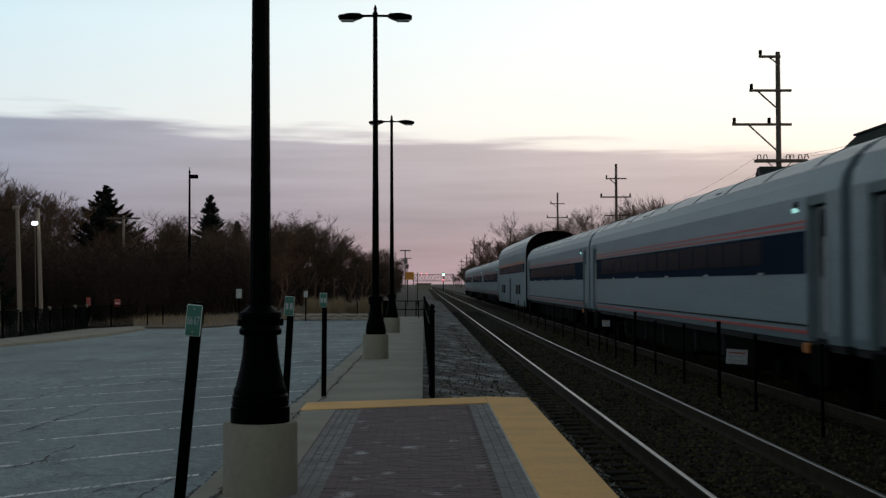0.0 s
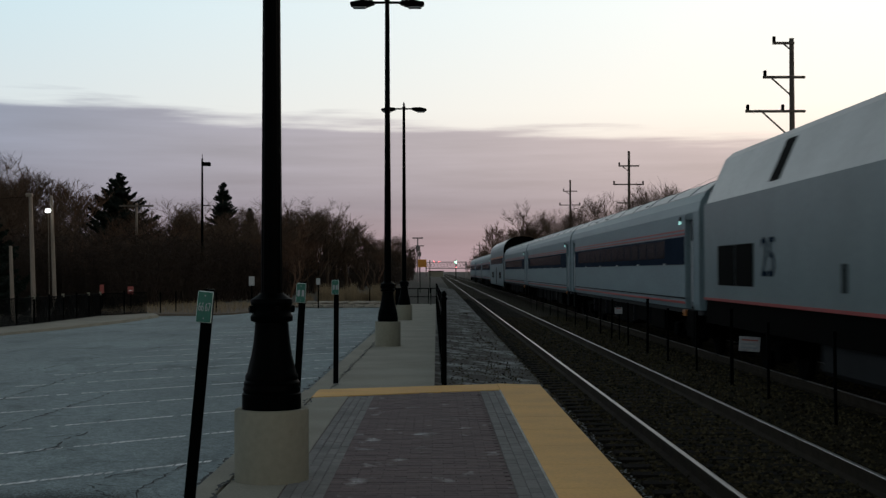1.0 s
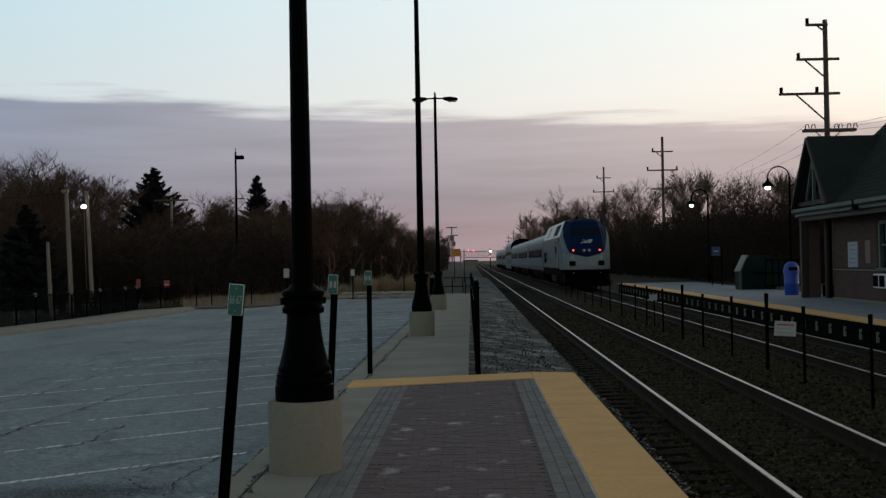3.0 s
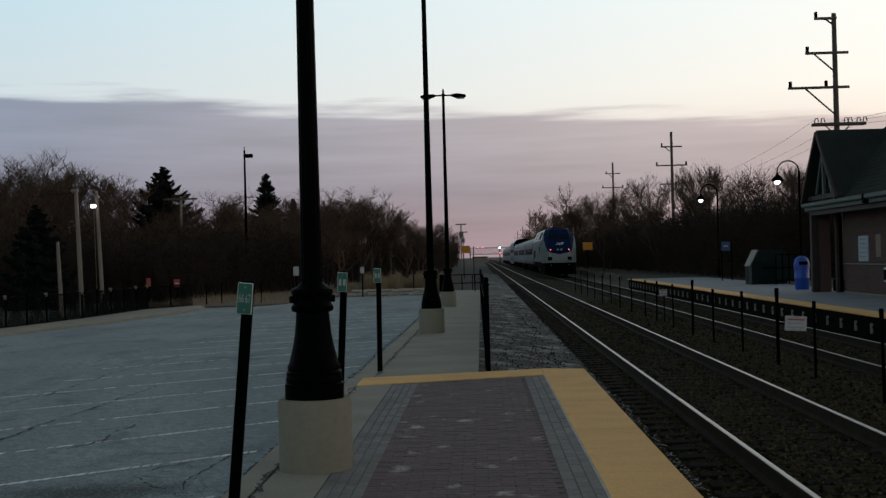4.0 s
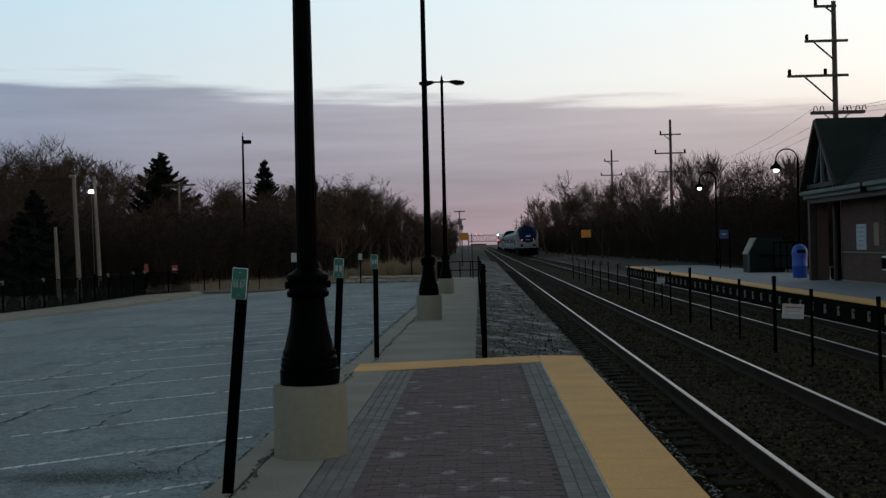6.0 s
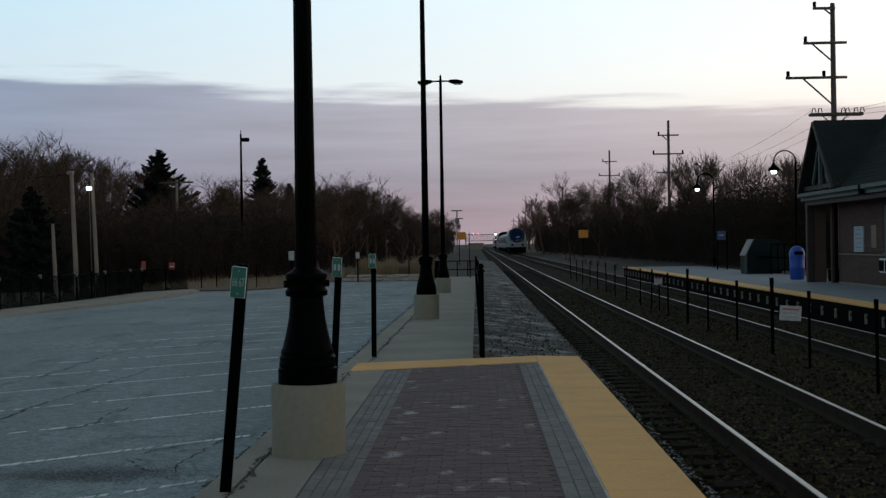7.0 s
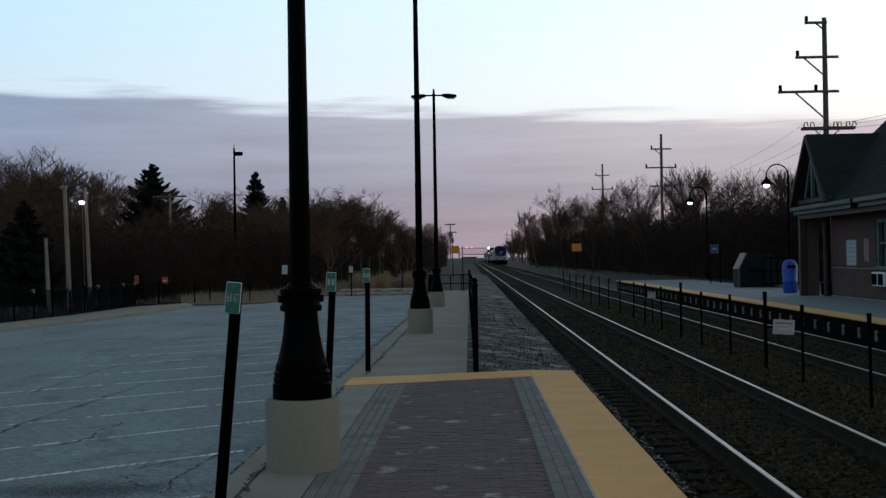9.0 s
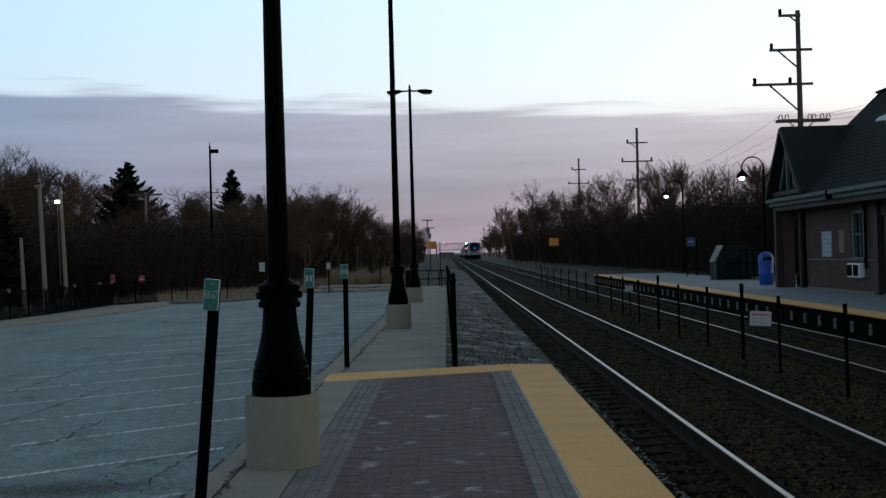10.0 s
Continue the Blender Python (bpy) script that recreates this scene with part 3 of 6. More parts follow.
        part("jack_pad", B(min(X - s * .1, X + s * .01), max(X - s * .1, X + s * .01), ya + d1 + .02, ya + d1 + .2, .86, 1.0, .01), M_AMBER, t, "small amber reflector")
        part("door_speaker", C((X - s * .02, ya + d1 + .5, 2.98), (X + s * .02, ya + d1 + .5, 2.98), .09, n=12), M_SKIRT, t)
    part("marker_light", B(-hw - .03, -hw, ya + d1 + .42, ya + d1 + .6, 2.90, 2.97), M_MARK, t, "small lit door lamp")
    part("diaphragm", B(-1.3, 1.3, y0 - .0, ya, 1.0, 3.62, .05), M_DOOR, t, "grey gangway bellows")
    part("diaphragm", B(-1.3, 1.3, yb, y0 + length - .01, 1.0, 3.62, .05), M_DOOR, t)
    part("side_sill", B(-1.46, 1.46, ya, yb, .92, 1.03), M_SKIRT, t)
    for a, b, h in ((5.2, 7.2, .38), (7.8, 9.6, .5), (10.4, 13.2, .35), (14.0, 15.6, .45), (16.4, 18.4, .4)):
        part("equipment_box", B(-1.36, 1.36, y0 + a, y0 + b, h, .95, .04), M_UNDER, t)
    for a in (7.5, 10.0, 13.6, 16.0, 19.2):
        part("hanger", B(-1.40, -1.28, y0 + a - .06, y0 + a + .06, .45, .93), M_SKIRT, t, "grey underfloor bracket")
    truck(t, y0 + 3.1)
    truck(t, y0 + length - 3.1)
    return t


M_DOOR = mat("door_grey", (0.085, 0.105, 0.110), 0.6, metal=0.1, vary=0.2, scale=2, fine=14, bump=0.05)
M_AMBER = mat("amber_reflector", (0.45, 0.16, 0.03), 0.4, vary=0.1, bump=0)
M_MARK = mat("lit_marker", (0.5, 0.7, 0.7), 0.4, bump=0, vary=0, emit=((0.45, 1.0, 0.95), 0.7))
M_TAIL = mat("tail_light_red", (0.6, 0.03, 0.02), 0.3, bump=0, vary=0, emit=((1.0, 0.06, 0.03), 5.0))
M_ORANGE_BAND = mat("dome_orange", (0.42, 0.13, 0.05), 0.5, vary=0.15, scale=2, bump=0)
CAR = 26.0


def tall_car(y0, length):
    t = thing("bilevel_car", pose(X_FAR, 0, Z_RAIL), "tall double-deck silver passenger car with dark end", "railway car", "passenger cars of the train")
    ya, yb = y0 + .4, y0 + length - .4
    sec = car_section(1.54, .62, 3.6, 4.70)
    part("body", extrude(sec, "y", ya + .12, yb), M_SILVER, t, "silver-grey steel body")
    part("end_wall", extrude(car_section(1.54, .62, 3.6, 4.71), "y", ya, ya + .115), M_UNDER, t, "dark end wall")
    rf = [(x * 1.004, z + .012) for x, z in sec if z > 3.95]
    part("roof", extrude(rf + [(x, z - .03) for x, z in rf[::-1]], "y", ya + .14, yb - .02), M_SILVER_ROOF, t, "roof paler than the car sides")
    for s in (-1, 1):
        X = s * 1.544
        def sl(a, b, d=.006):
            return (min(X, X + s * d), max(X, X + s * d))
        lo, hi = sl(0, 0)
        part("upper_band", B(lo, hi, ya + .8, yb - .8, 2.98, 3.12), M_ORANGE_BAND, t)
        part("window_band", B(lo, hi, ya + 1.2, yb - 1.2, 2.5, 2.97), M_BLUE_BAND, t)
        n = 11
        L = (yb - ya - 4) / n
        for k in range(n):
            a = ya + 2 + k * L
            part("window", B(*sl(0, 0, .012), a + .3, a + L - .3, 2.55, 2.93), M_WINGLASS, t)
            if k in (1, 2, 8, 9):
                part("lower_window", B(*sl(0, 0, .012), a + .3, a + L - .3, 1.25, 1.8), M_WINGLASS, t)
        part("door", B(*sl(0, 0, .012), (ya + yb) / 2 - .5, (ya + yb) / 2 + .5, .7, 2.2), M_SKIRT, t)
    part("diaphragm", B(-.9, .9, y0 - .02, ya, 1.0, 3.4, .05), M_UNDER, t)
    part("diaphragm", B(-.9, .9, yb, y0 + length + .02, 1.0, 3.4, .05), M_UNDER, t)
    truck(t, y0 + 3.1)
    truck(t, y0 + length - 3.1)
    return t


def loft(sections, closed_ends=True):
    """A skin over outlines with equal numbers of points."""
    bm = bmesh.new()
    R = [[bm.verts.new(p) for p in s] for s in sections]
    n = len(R[0])
    for a, b in zip(R, R[1:]):
        for i in range(n):
            bm.faces.new((a[i], a[(i + 1) % n], b[(i + 1) % n], b[i]))
    if closed_ends:
        bm.faces.new(R[0][::-1])
        bm.faces.new(R[-1])
    bmesh.ops.recalc_face_normals(bm, faces=bm.faces[:])
    return bm


LOCO_LEN = 20.0


def cab_paint():
    """Blue cab front whose edge sweeps back along the sides towards the roof; grey behind it."""
    m = mat("cab_paint", (0.0035, 0.016, 0.055), 0.4, vary=0.18, scale=1.0, fine=12, bump=0.02)
    N, L = m.node_tree.nodes, m.node_tree.links
    b = N["Principled BSDF"]
    b.inputs["Specular IOR Level"].default_value = 0.04
    src = b.inputs["Base Color"].links[0].from_socket
    co = N.new("ShaderNodeTexCoord")
    sp = N.new("ShaderNodeSeparateXYZ")
    L.new(co.outputs["Object"], sp.inputs[0])
    ml = N.new("ShaderNodeMath")
    ml.operation = "MULTIPLY_ADD"
    L.new(sp.outputs["Z"], ml.inputs[0])
    ml.inputs[1].default_value, ml.inputs[2].default_value = -1.0, LOCO_LEN - .30 + 2.3
    ad = N.new("ShaderNodeMath")
    ad.operation = "ADD"
    L.new(ml.outputs[0], ad.inputs[0])
    L.new(sp.outputs["Y"], ad.inputs[1])
    gt = N.new("ShaderNodeMath")
    gt.operation = "GREATER_THAN"
    L.new(ad.outputs[0], gt.inputs[0])
    gt.inputs[1].default_value = 0.0
    mx = N.new("ShaderNodeMix")
    mx.data_type = "RGBA"
    L.new(gt.outputs[0], mx.inputs[0])
    L.new(src, mx.inputs[6])
    mx.inputs[7].default_value = (0.150, 0.205, 0.214, 1)
    L.new(mx.outputs[2], b.inputs["Base Color"])
    return m


M_CAB = cab_paint()


def locomotive(y0, label):
    """Passenger diesel with a slanted cab; its cab end at y0 faces back along the line."""
    t = thing("locomotive", pose(X_FAR, 0, Z_RAIL), label, "locomotive")
    yb = y0 + LOCO_LEN - .3
    hw = 1.52

    def sec(y, w, z0, zs, zt, cut=.55, lean=0.0):
        # lower edge, upright side to zs, sloping shoulder to the flat roof at zt
        return [(-w, y, z0), (-w, y, zs), (-w * (1 - .30 * cut), y + lean, zt - .16), (-w * (1 - .55 * cut), y + lean, zt), (w * (1 - .55 * cut), y + lean, zt), (w * (1 - .30 * cut), y + lean, zt - .16), (w, y, zs), (w, y, z0)]
    # hull: side walls to 3.3 m, pale sloping roof panels above
    part("hull", loft([[(-hw, y, 1.28), (-hw, y, 3.22), (hw, y, 3.22), (hw, y, 1.28)] for y in (y0 + 1.95, yb)]), M_LOCO_GREY, t, "grey side walls")
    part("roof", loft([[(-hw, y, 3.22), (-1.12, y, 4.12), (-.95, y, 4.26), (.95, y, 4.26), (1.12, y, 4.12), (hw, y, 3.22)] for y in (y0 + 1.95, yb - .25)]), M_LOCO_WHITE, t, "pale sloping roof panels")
    # cab: grey sides running into the nose
    nose_low = [(-1.36, y0 + .55), (-1.0, y0 + .12), (0, y0), (1.0, y0 + .12), (1.36, y0 + .55)]
    lower = [(-hw, y0 + 1.95), (-1.5, y0 + 1.1)] + nose_low + [(1.5, y0 + 1.1), (hw, y0 + 1.95)]

    def ring(zz, back, wf):
        return [(x * wf, y + back * (1 - max(0, (y - y0 - .56)) / 1.39 if y < y0 + 1.94 else 0), zz) for x, y in lower]
    part("nose", loft([ring(1.2, .03, 1), ring(1.45, 0, 1), ring(2.2, .06, 1.0)]), M_LOCO_NOSE, t, "pale blunt nose")
    blue = part("cab", loft([ring(2.2, .061, 1.0), ring(2.45, .15, 1.0), ring(3.25, .70, .985), ring(3.75, 1.02, .88), ring(4.12, 1.32, .77), ring(4.28, 1.6, .66)]), M_CAB, t, "deep blue cab front and windscreen surround")
    # the pale sill over the blue on the nose: a downward point
    n3 = []
    for x, dz in ((-1.2, .10), (-.8, .02), (0, -.16), (.8, .02), (1.2, .10)):
        n3.append((x, dz))
    bm = bmesh.new()
    yoff = {-1.2: .36, -.8: .096, 0: .0, .8: .096, 1.2: .36}
    up = [bm.verts.new((x, y0 + yoff[x] + .042, 2.24)) for x, dz in n3]
    dn = [bm.verts.new((x, y0 + yoff[x] + .022, 2.10 + dz)) for x, dz in n3]
    for i in range(4):
        bm.faces.new((dn[i], dn[i + 1], up[i + 1], up[i]))
    r = bmesh.ops.solidify(bm, geom=bm.faces[:], thickness=.03)
    part("nose_chevron", bm, M_LOCO_BLUE, t, "blue chevron on the nose")
    def ysurf(x, z):
        back = .15 + (z - 2.45) * .6875 if z < 3.25 else .70 + (z - 3.25) * .64
        a = abs(x) / (.985 if z < 3.3 else .90)
        return y0 + back + (.12 * a if a < 1.0 else .12 + (a - 1.0) * 1.19)

    def on_cab(name, quads, material, label, proud=.03):
        """Thin pieces that follow the folded front of the cab."""
        bm = bmesh.new()
        for q in quads:
            a = [bm.verts.new((x, ysurf(x, z) - proud, z)) for x, z in q]
            b = [bm.verts.new((x, ysurf(x, z) + .03, z)) for x, z in q]
            bm.faces.new(a), bm.faces.new(b[::-1])
            for i in range(len(q)):
                bm.faces.new((a[i], a[(i + 1) % len(q)], b[(i + 1) % len(q)], b[i]))
        bmesh.ops.recalc_face_normals(bm, faces=bm.faces[:])
        return part(name, bm, material, t, label)
    on_cab("nose_emblem", [[(-.22, 2.97), (.40, 2.97), (.42, 3.01), (-.16, 3.01)]], M_LOCO_WHITE, "pale bar of the nose emblem", .02)
    for k in range(4):
        on_cab("nose_emblem", [[(-.36 + .17 * k, 2.80), (-.25 + .17 * k, 2.80), (.10 + .10 * k, 2.955), (.02 + .10 * k, 2.955)]], M_LOCO_WHITE, "pale slanting stripe emblem", .02)
    # windscreens
    for s in (-1, 1):
        on_cab("windscreen", [[(s * .08, 3.27), (s * .92, 3.27), (s * .84, 3.70), (s * .08, 3.73)], [(s * .92, 3.27), (s * 1.16, 3.27), (s * 1.02, 3.66), (s * .84, 3.70)]], M_WINGLASS, "dark windscreen", .015)
        part("cab_side_window", B(s * 1.50 - .03, s * 1.50 + .035, y0 + 2.1, y0 + 2.6, 2.85, 3.18, .02), M_WINGLASS, t)
        part("tail_lamp", C((s * .80, y0 + .16, 2.36), (s * .80, y0 + .50, 2.36), .046, n=14), M_TAIL, t, "glowing red marker lamp")
        part("ditch_light", C((s * .86, y0 + .10, 1.93), (s * .86, y0 + .5, 1.93), .10, n=16), M_LENS, t, "unlit round lamp")
        part("headlamp", C((s * .15, y0 + .07, 2.36), (s * .15, y0 + .4, 2.36), .09, n=18), M_LENS, t, "unlit round headlamp")
        part("step_pocket", B(s * .86 - .19, s * .86 + .19, y0 + .085, y0 + .5, 1.42, 1.72, .01), M_BLACK_DULL, t, "dark square step recess")
        part("grab_iron", tube([(s * .75, y0 + .05, 1.02), (s * 1.05, y0 + .25, .92), (s * 1.3, y0 + .55, .95)], .018), M_LOCO_WHITE, t, "bent pale grab iron")
        part("footstep", B(s * 1.22 - .2, s * 1.22 + .2, y0 + .5, y0 + 1.0, .35, .95, .03), M_SKIRT, t)
        X = s * (hw + .004)
        lo, hi = min(X, X + s * .008), max(X, X + s * .008)
        part("red_stripe", B(lo, hi, y0 + 2.6, yb, 1.27, 1.32), M_RED, t)
        # intake grille of two panels, louvres, number
        for k in range(2):
            part("intake_grille", B(lo, hi + .004 * (s > 0), yb - 4.1 + k * 1.42, yb - 2.75 + k * 1.42, 1.58, 2.34), M_BLACK_DULL, t, "dark square grille")
        def slope_panel(name, ya, yb2, material, z0=3.34, z1=4.05, grow=.012):
            bm = bmesh.new()
            f = lambda z: hw - (z - 3.22) * (hw - 1.12) / .9
            pts = [(s * (f(z0) + grow), ya, z0), (s * (f(z0) + grow), yb2, z0), (s * (f(z1) + grow), yb2, z1), (s * (f(z1) + grow), ya, z1)]
            a = [bm.verts.new(p) for p in pts]
            b = [bm.verts.new((p[0] - s * .03, p[1], p[2])) for p in pts]
            bm.faces.new(a), bm.faces.new(b[::-1])
            for i in range(4):
                bm.faces.new((a[i], a[(i + 1) % 4], b[(i + 1) % 4], b[i]))
            bmesh.ops.recalc_face_normals(bm, faces=bm.faces[:])
            return part(name, bm, material, t)
        slope_panel("roof_vent", y0 + 14.1, y0 + 14.7, M_BLACK_DULL)
        slope_panel("roof_vent", y0 + 7.6, y0 + 8.4, M_BLACK_DULL)
        slope_panel("roof_vent", y0 + 6.6, y0 + 7.3, M_BLACK_DULL)
        lv = slope_panel("louvre_panel", y0 + 4.4, y0 + 6.2, M_SKIRT)
        for k in range(7):
            z = 3.40 + k * .09
            x = hw - (z - 3.22) * (hw - 1.12) / .9
            part("louvre", B(min(s * x, s * (x + .03)), max(s * x, s * (x + .03)), y0 + 4.45, y0 + 6.15, z, z + .035), M_BLACK_DULL, lv)
        # shield of three curved stripes that run together at its upper corner
        A, T = (y0 + 6.35, 2.66), (y0 + 5.12, 1.93)
        for f0, f1, ry in ((0, .26, y0 + 4.95), (.40, .68, y0 + 4.50), (.80, 1.0, y0 + 4.0)):
            def curve(f, bow):
                ly, lz = A[0] + (T[0] - A[0]) * f, A[1] + (T[1] - A[1]) * f
                cy, cz = ly * .55 + ry * .45 + .12 * bow, lz * .35 + 2.66 * .65 + .03 * bow
                return [((1 - q) ** 2 * ly + 2 * q * (1 - q) * cy + q * q * ry, (1 - q) ** 2 * lz + 2 * q * (1 - q) * cz + q * q * 2.64) for q in [i / 6 for i in range(7)]]
            ring2 = curve(f0, 1) + curve(f1, -1)[::-1][1:]
            part("swoosh_stripe", extrude(ring2, "x", min(X + s * .002, X + s * .012), max(X + s * .002, X + s * .012)), M_BLUE_BAND, t, "dark blue curved stripe")
        for k in range(6):
            part("lettering_bar", B(min(X + s * .002, X + s * .008), max(X + s * .002, X + s * .008), y0 + 4.02 + k * .36, y0 + 4.28 + k * .36, 2.82, 2.93), M_DOOR, t)
        if s < 0:
            me = text_mesh("25", .95, .003)
            me.materials.append(M_BLUE_BAND)
            num = new("number", me)
            num.parent = t
            num.matrix_basis = pose(X - .004, yb - 5.1, 2.05, 90, 0, -90)
        part("door_recess", B(lo - .002, hi, y0 + 2.8, y0 + 3.0, 1.3, 3.2), M_SKIRT, t, "dark door slot")
        part("handrail", C((X + s * .05, y0 + 3.2, 1.3), (X + s * .05, y0 + 3.2, 2.6), .02, n=6), M_LOCO_WHITE, t)
        part("small_hatch", B(lo, hi, y0 + 10.5, y0 + 10.7, 1.55, 1.95), M_BLACK_DULL, t)
        part("side_sill", B(min(s * 1.3, s * 1.48), max(s * 1.3, s * 1.48), y0 + 1.2, yb, .80, 1.27), M_UNDER, t)
    part("pilot", loft([[(x, y, z) for x, y in lower] for z in (.18, 1.197)]), M_UNDER, t, "black pilot and coupler pocket")
    part("coupler", B(-.16, .16, y0 - .35, y0 + .3, .75, 1.05, .04), M_UNDER, t)
    part("buffer_beam", B(-1.1, 1.1, y0 - .04, y0 + .5, 1.04, 1.19, .02), M_UNDER, t)
    part("fuel_tank", B(-1.38, 1.38, y0 + 7.2, y0 + 12.2, .32, 1.1, .08), M_SKIRT, t, "grey fuel tank")
    for yy in (y0 + 6.2, y0 + 10.5, y0 + 14.5):
        part("exhaust_stack", B(-.5, .5, yy - .5, yy + .5, 4.24, 4.40, .04), M_BLACK_DULL, t)
    part("horn", tube([(-.35, y0 + 2.9, 4.26), (-.35, y0 + 2.9, 4.42), (-.35, y0 + 2.6, 4.44)], .05), M_BLACK_DULL, t)
    truck(t, y0 + 3.9)
    truck(t, y0 + LOCO_LEN - 3.6)
    part("gangway", B(-.9, .9, yb, y0 + LOCO_LEN, 1.0, 3.3, .05), M_UNDER, t)
    return t


# positions along the train, measured from the rear of the locomotive
TRAIN = [locomotive(-LOCO_LEN, "grey passenger diesel locomotive with a blue cab front")]
TRAIN.append(coach(0, CAR, "silver passenger coach with red stripes and blue window band"))
TRAIN.append(coach(CAR, CAR, "silver passenger coach with red stripes and blue window band"))
TRAIN.append(coach(2 * CAR, CAR, "silver passenger coach with red stripes and blue window band"))
TRAIN.append(tall_car(3 * CAR, CAR))
for k in range(4, 7):
    TRAIN.append(coach(k * CAR, CAR, "silver passenger coach with red stripes and blue window band"))


# ---- far platform ----
def far_platform():
    p = thing("far_platform", pose(8.66, 24, 0), "grey asphalt platform with yellow edge beside the far track", "platform")
    p["kind"] = "structure"
    L = 52.5
    part("deck", extrude([(.62, -.2), (4.6, -.2), (4.6, Z_P2), (.62, Z_P2)], "y", -30, L), M_DECK, p, "pale grey platform surface")
    y = -30.0
    while y < L:
        part("tactile_tile", B(0, .612, y + .004, min(y + 2.0, L) - .004, Z_P2 - .03, Z_P2 + .005), M_YELLOW, p)
        y += 2.0
    part("face_beam", B(.06, .62, -30, L, -.75, Z_P2 - .032), M_BLACK_DULL, p, "black timber platform face")
    y = -6.0
    while y < L - 1:
        part("bracket", B(.012, .058, y, y + .08, -.26, -.03), M_CONC_BASE, p, "pale post along the platform face")
        y += 1.22
    part("kickboard", B(.03, .056, -30, L, -.13, -.09), M_UNDER, p)


M_DECK = mat("platform_deck", (0.225, 0.255, 0.275), 0.85, vary=0.18, scale=0.6, fine=30, bump=0.2)
far_platform()

# ---- station building ----
X_W, Y_W = 12.25, 43.9     # wall facing the tracks, its far corner


def station():
    t = thing("station_building", pose(0, 0, 0), "small brown brick railway station with dark hipped roof", "building")
    win = (37.74, 38.87)
    wall = part("wall", B(X_W + .02, X_W + .3, 36.4, win[0], Z_P2, 3.6), M_MORTAR, t, "brown brick wall")
    part("wall", B(X_W + .02, X_W + .3, 20, 36.1, Z_P2, 3.6), M_MORTAR, t, "brown brick wall")
    part("wall", B(X_W + .02, X_W + .3, 36.1, 36.4, 2.4, 3.6), M_MORTAR, t)
    w3 = part("wall", B(X_W + .02, X_W + .3, win[1], Y_W, Z_P2, 3.6), M_MORTAR, t, "brown brick wall")
    w4 = part("wall", B(X_W + .02, X_W + .3, win[0], win[1], Z_P2, 1.2), M_MORTAR, t)
    part("wall", B(X_W + .02, X_W + .3, win[0], win[1], 2.64, 3.6), M_MORTAR, t)
    part("end_wall", B(X_W + .3, 17.4, Y_W - .3, Y_W, Z_P2, 3.6), M_BRICK, t)
    part("back_wall", B(17.1, 17.4, 20, Y_W - .3, Z_P2, 3.6), M_BRICK, t)
    part("near_wall", B(X_W + .3, 17.1, 20, 20.3, Z_P2, 3.6), M_BRICK, t)
    part("plinth", B(X_W - .03, X_W + .02, 20, 36.1, Z_P2, .215), M_CONC_BASE, t)
    part("plinth", B(X_W - .03, X_W + .02, 36.4, Y_W, Z_P2, .215), M_CONC_BASE, t, "pale stone plinth")
    part("string_course", B(X_W - .022, X_W + .02, 36.7, Y_W, 1.12, 1.16), M_CONC_BASE, t)
    # window with sashes
    w = part("window", B(X_W + .10, X_W + .14, win[0], win[1], 1.2, 2.64), M_WINGLASS, t, "tall sash window with pale green frame")
    part("window_frame", B(X_W - .02, X_W + .1, win[0], win[0] + .13, 1.2, 2.64), M_TRIM, w)
    part("window_frame", B(X_W - .02, X_W + .1, win[1] - .13, win[1], 1.2, 2.64), M_TRIM, w)
    part("window_frame", B(X_W - .02, X_W + .1, win[0] + .13, win[1] - .13, 2.53, 2.64), M_TRIM, w)
    part("sash_rail", B(X_W + .02, X_W + .11, win[0] + .13, win[1] - .13, 1.88, 1.94), M_TRIM, w)
    part("sash_bar", B(X_W + .03, X_W + .11, 38.275, 38.335, 1.94, 2.53), M_TRIM, w)
    part("sash_bar", B(X_W + .03, X_W + .11, 38.275, 38.335, 1.24, 1.88), M_TRIM, w)
    part("window_sill", B(X_W - .08, X_W + .1, win[0] - .08, win[1] + .08, 1.14, 1.22), M_TRIM, w)
    # doorway with its dark frame
    d = part("door", B(X_W + .12, X_W + .18, 36.1, 36.4, Z_P2, 2.4), M_TRIM_BROWN, t, "dark brown door")
    part("door_post", B(X_W - .1, X_W + .1, 36.36, 36.72, Z_P2, 3.1), M_TRIM_BROWN, t, "dark red-brown timber post")
    # posts that carry the eaves at the open end
    for x, y, w in ((11.64, 45.2, .12), (12.22, 44.25, .11)):
        part("porch_post", B(x - w, x + w, y - w, y + w, Z_P2, 3.0, .02), M_TRIM_BROWN, t, "square timber porch post")
    part("porch_beam", B(11.53, 11.77, 31, 45.35, 2.82, 3.0), M_TRIM_BROWN, t)
    part("downspout", C((X_W - .1, 43.75, .2), (X_W - .1, 43.75, 3.0), .06, n=8), M_BLACK_DULL, t)
    part("downspout", C((X_W - .08, 37.45, .9), (X_W - .08, 37.45, 3.0), .045, n=8), M_BLACK_DULL, t)
    part("pier", B(11.765, 12.17, 45.1, 45.32, Z_P2, 2.99), M_BRICK, t, "brown brick pier of the porch")
    part("porch_back", B(14.4, 14.6, Y_W, 45.6, Z_P2, 3.0), M_BRICK, t)
    # roof: hip with a cross gable towards the tracks
    XE, ZE = 11.48, 3.22
    ridge_x, ridge_z, ridge_y = 14.8, 6.72, 43.65
    XB = 2 * ridge_x - XE
    YF, YN = 45.45, 17.0
    bm = bmesh.new()
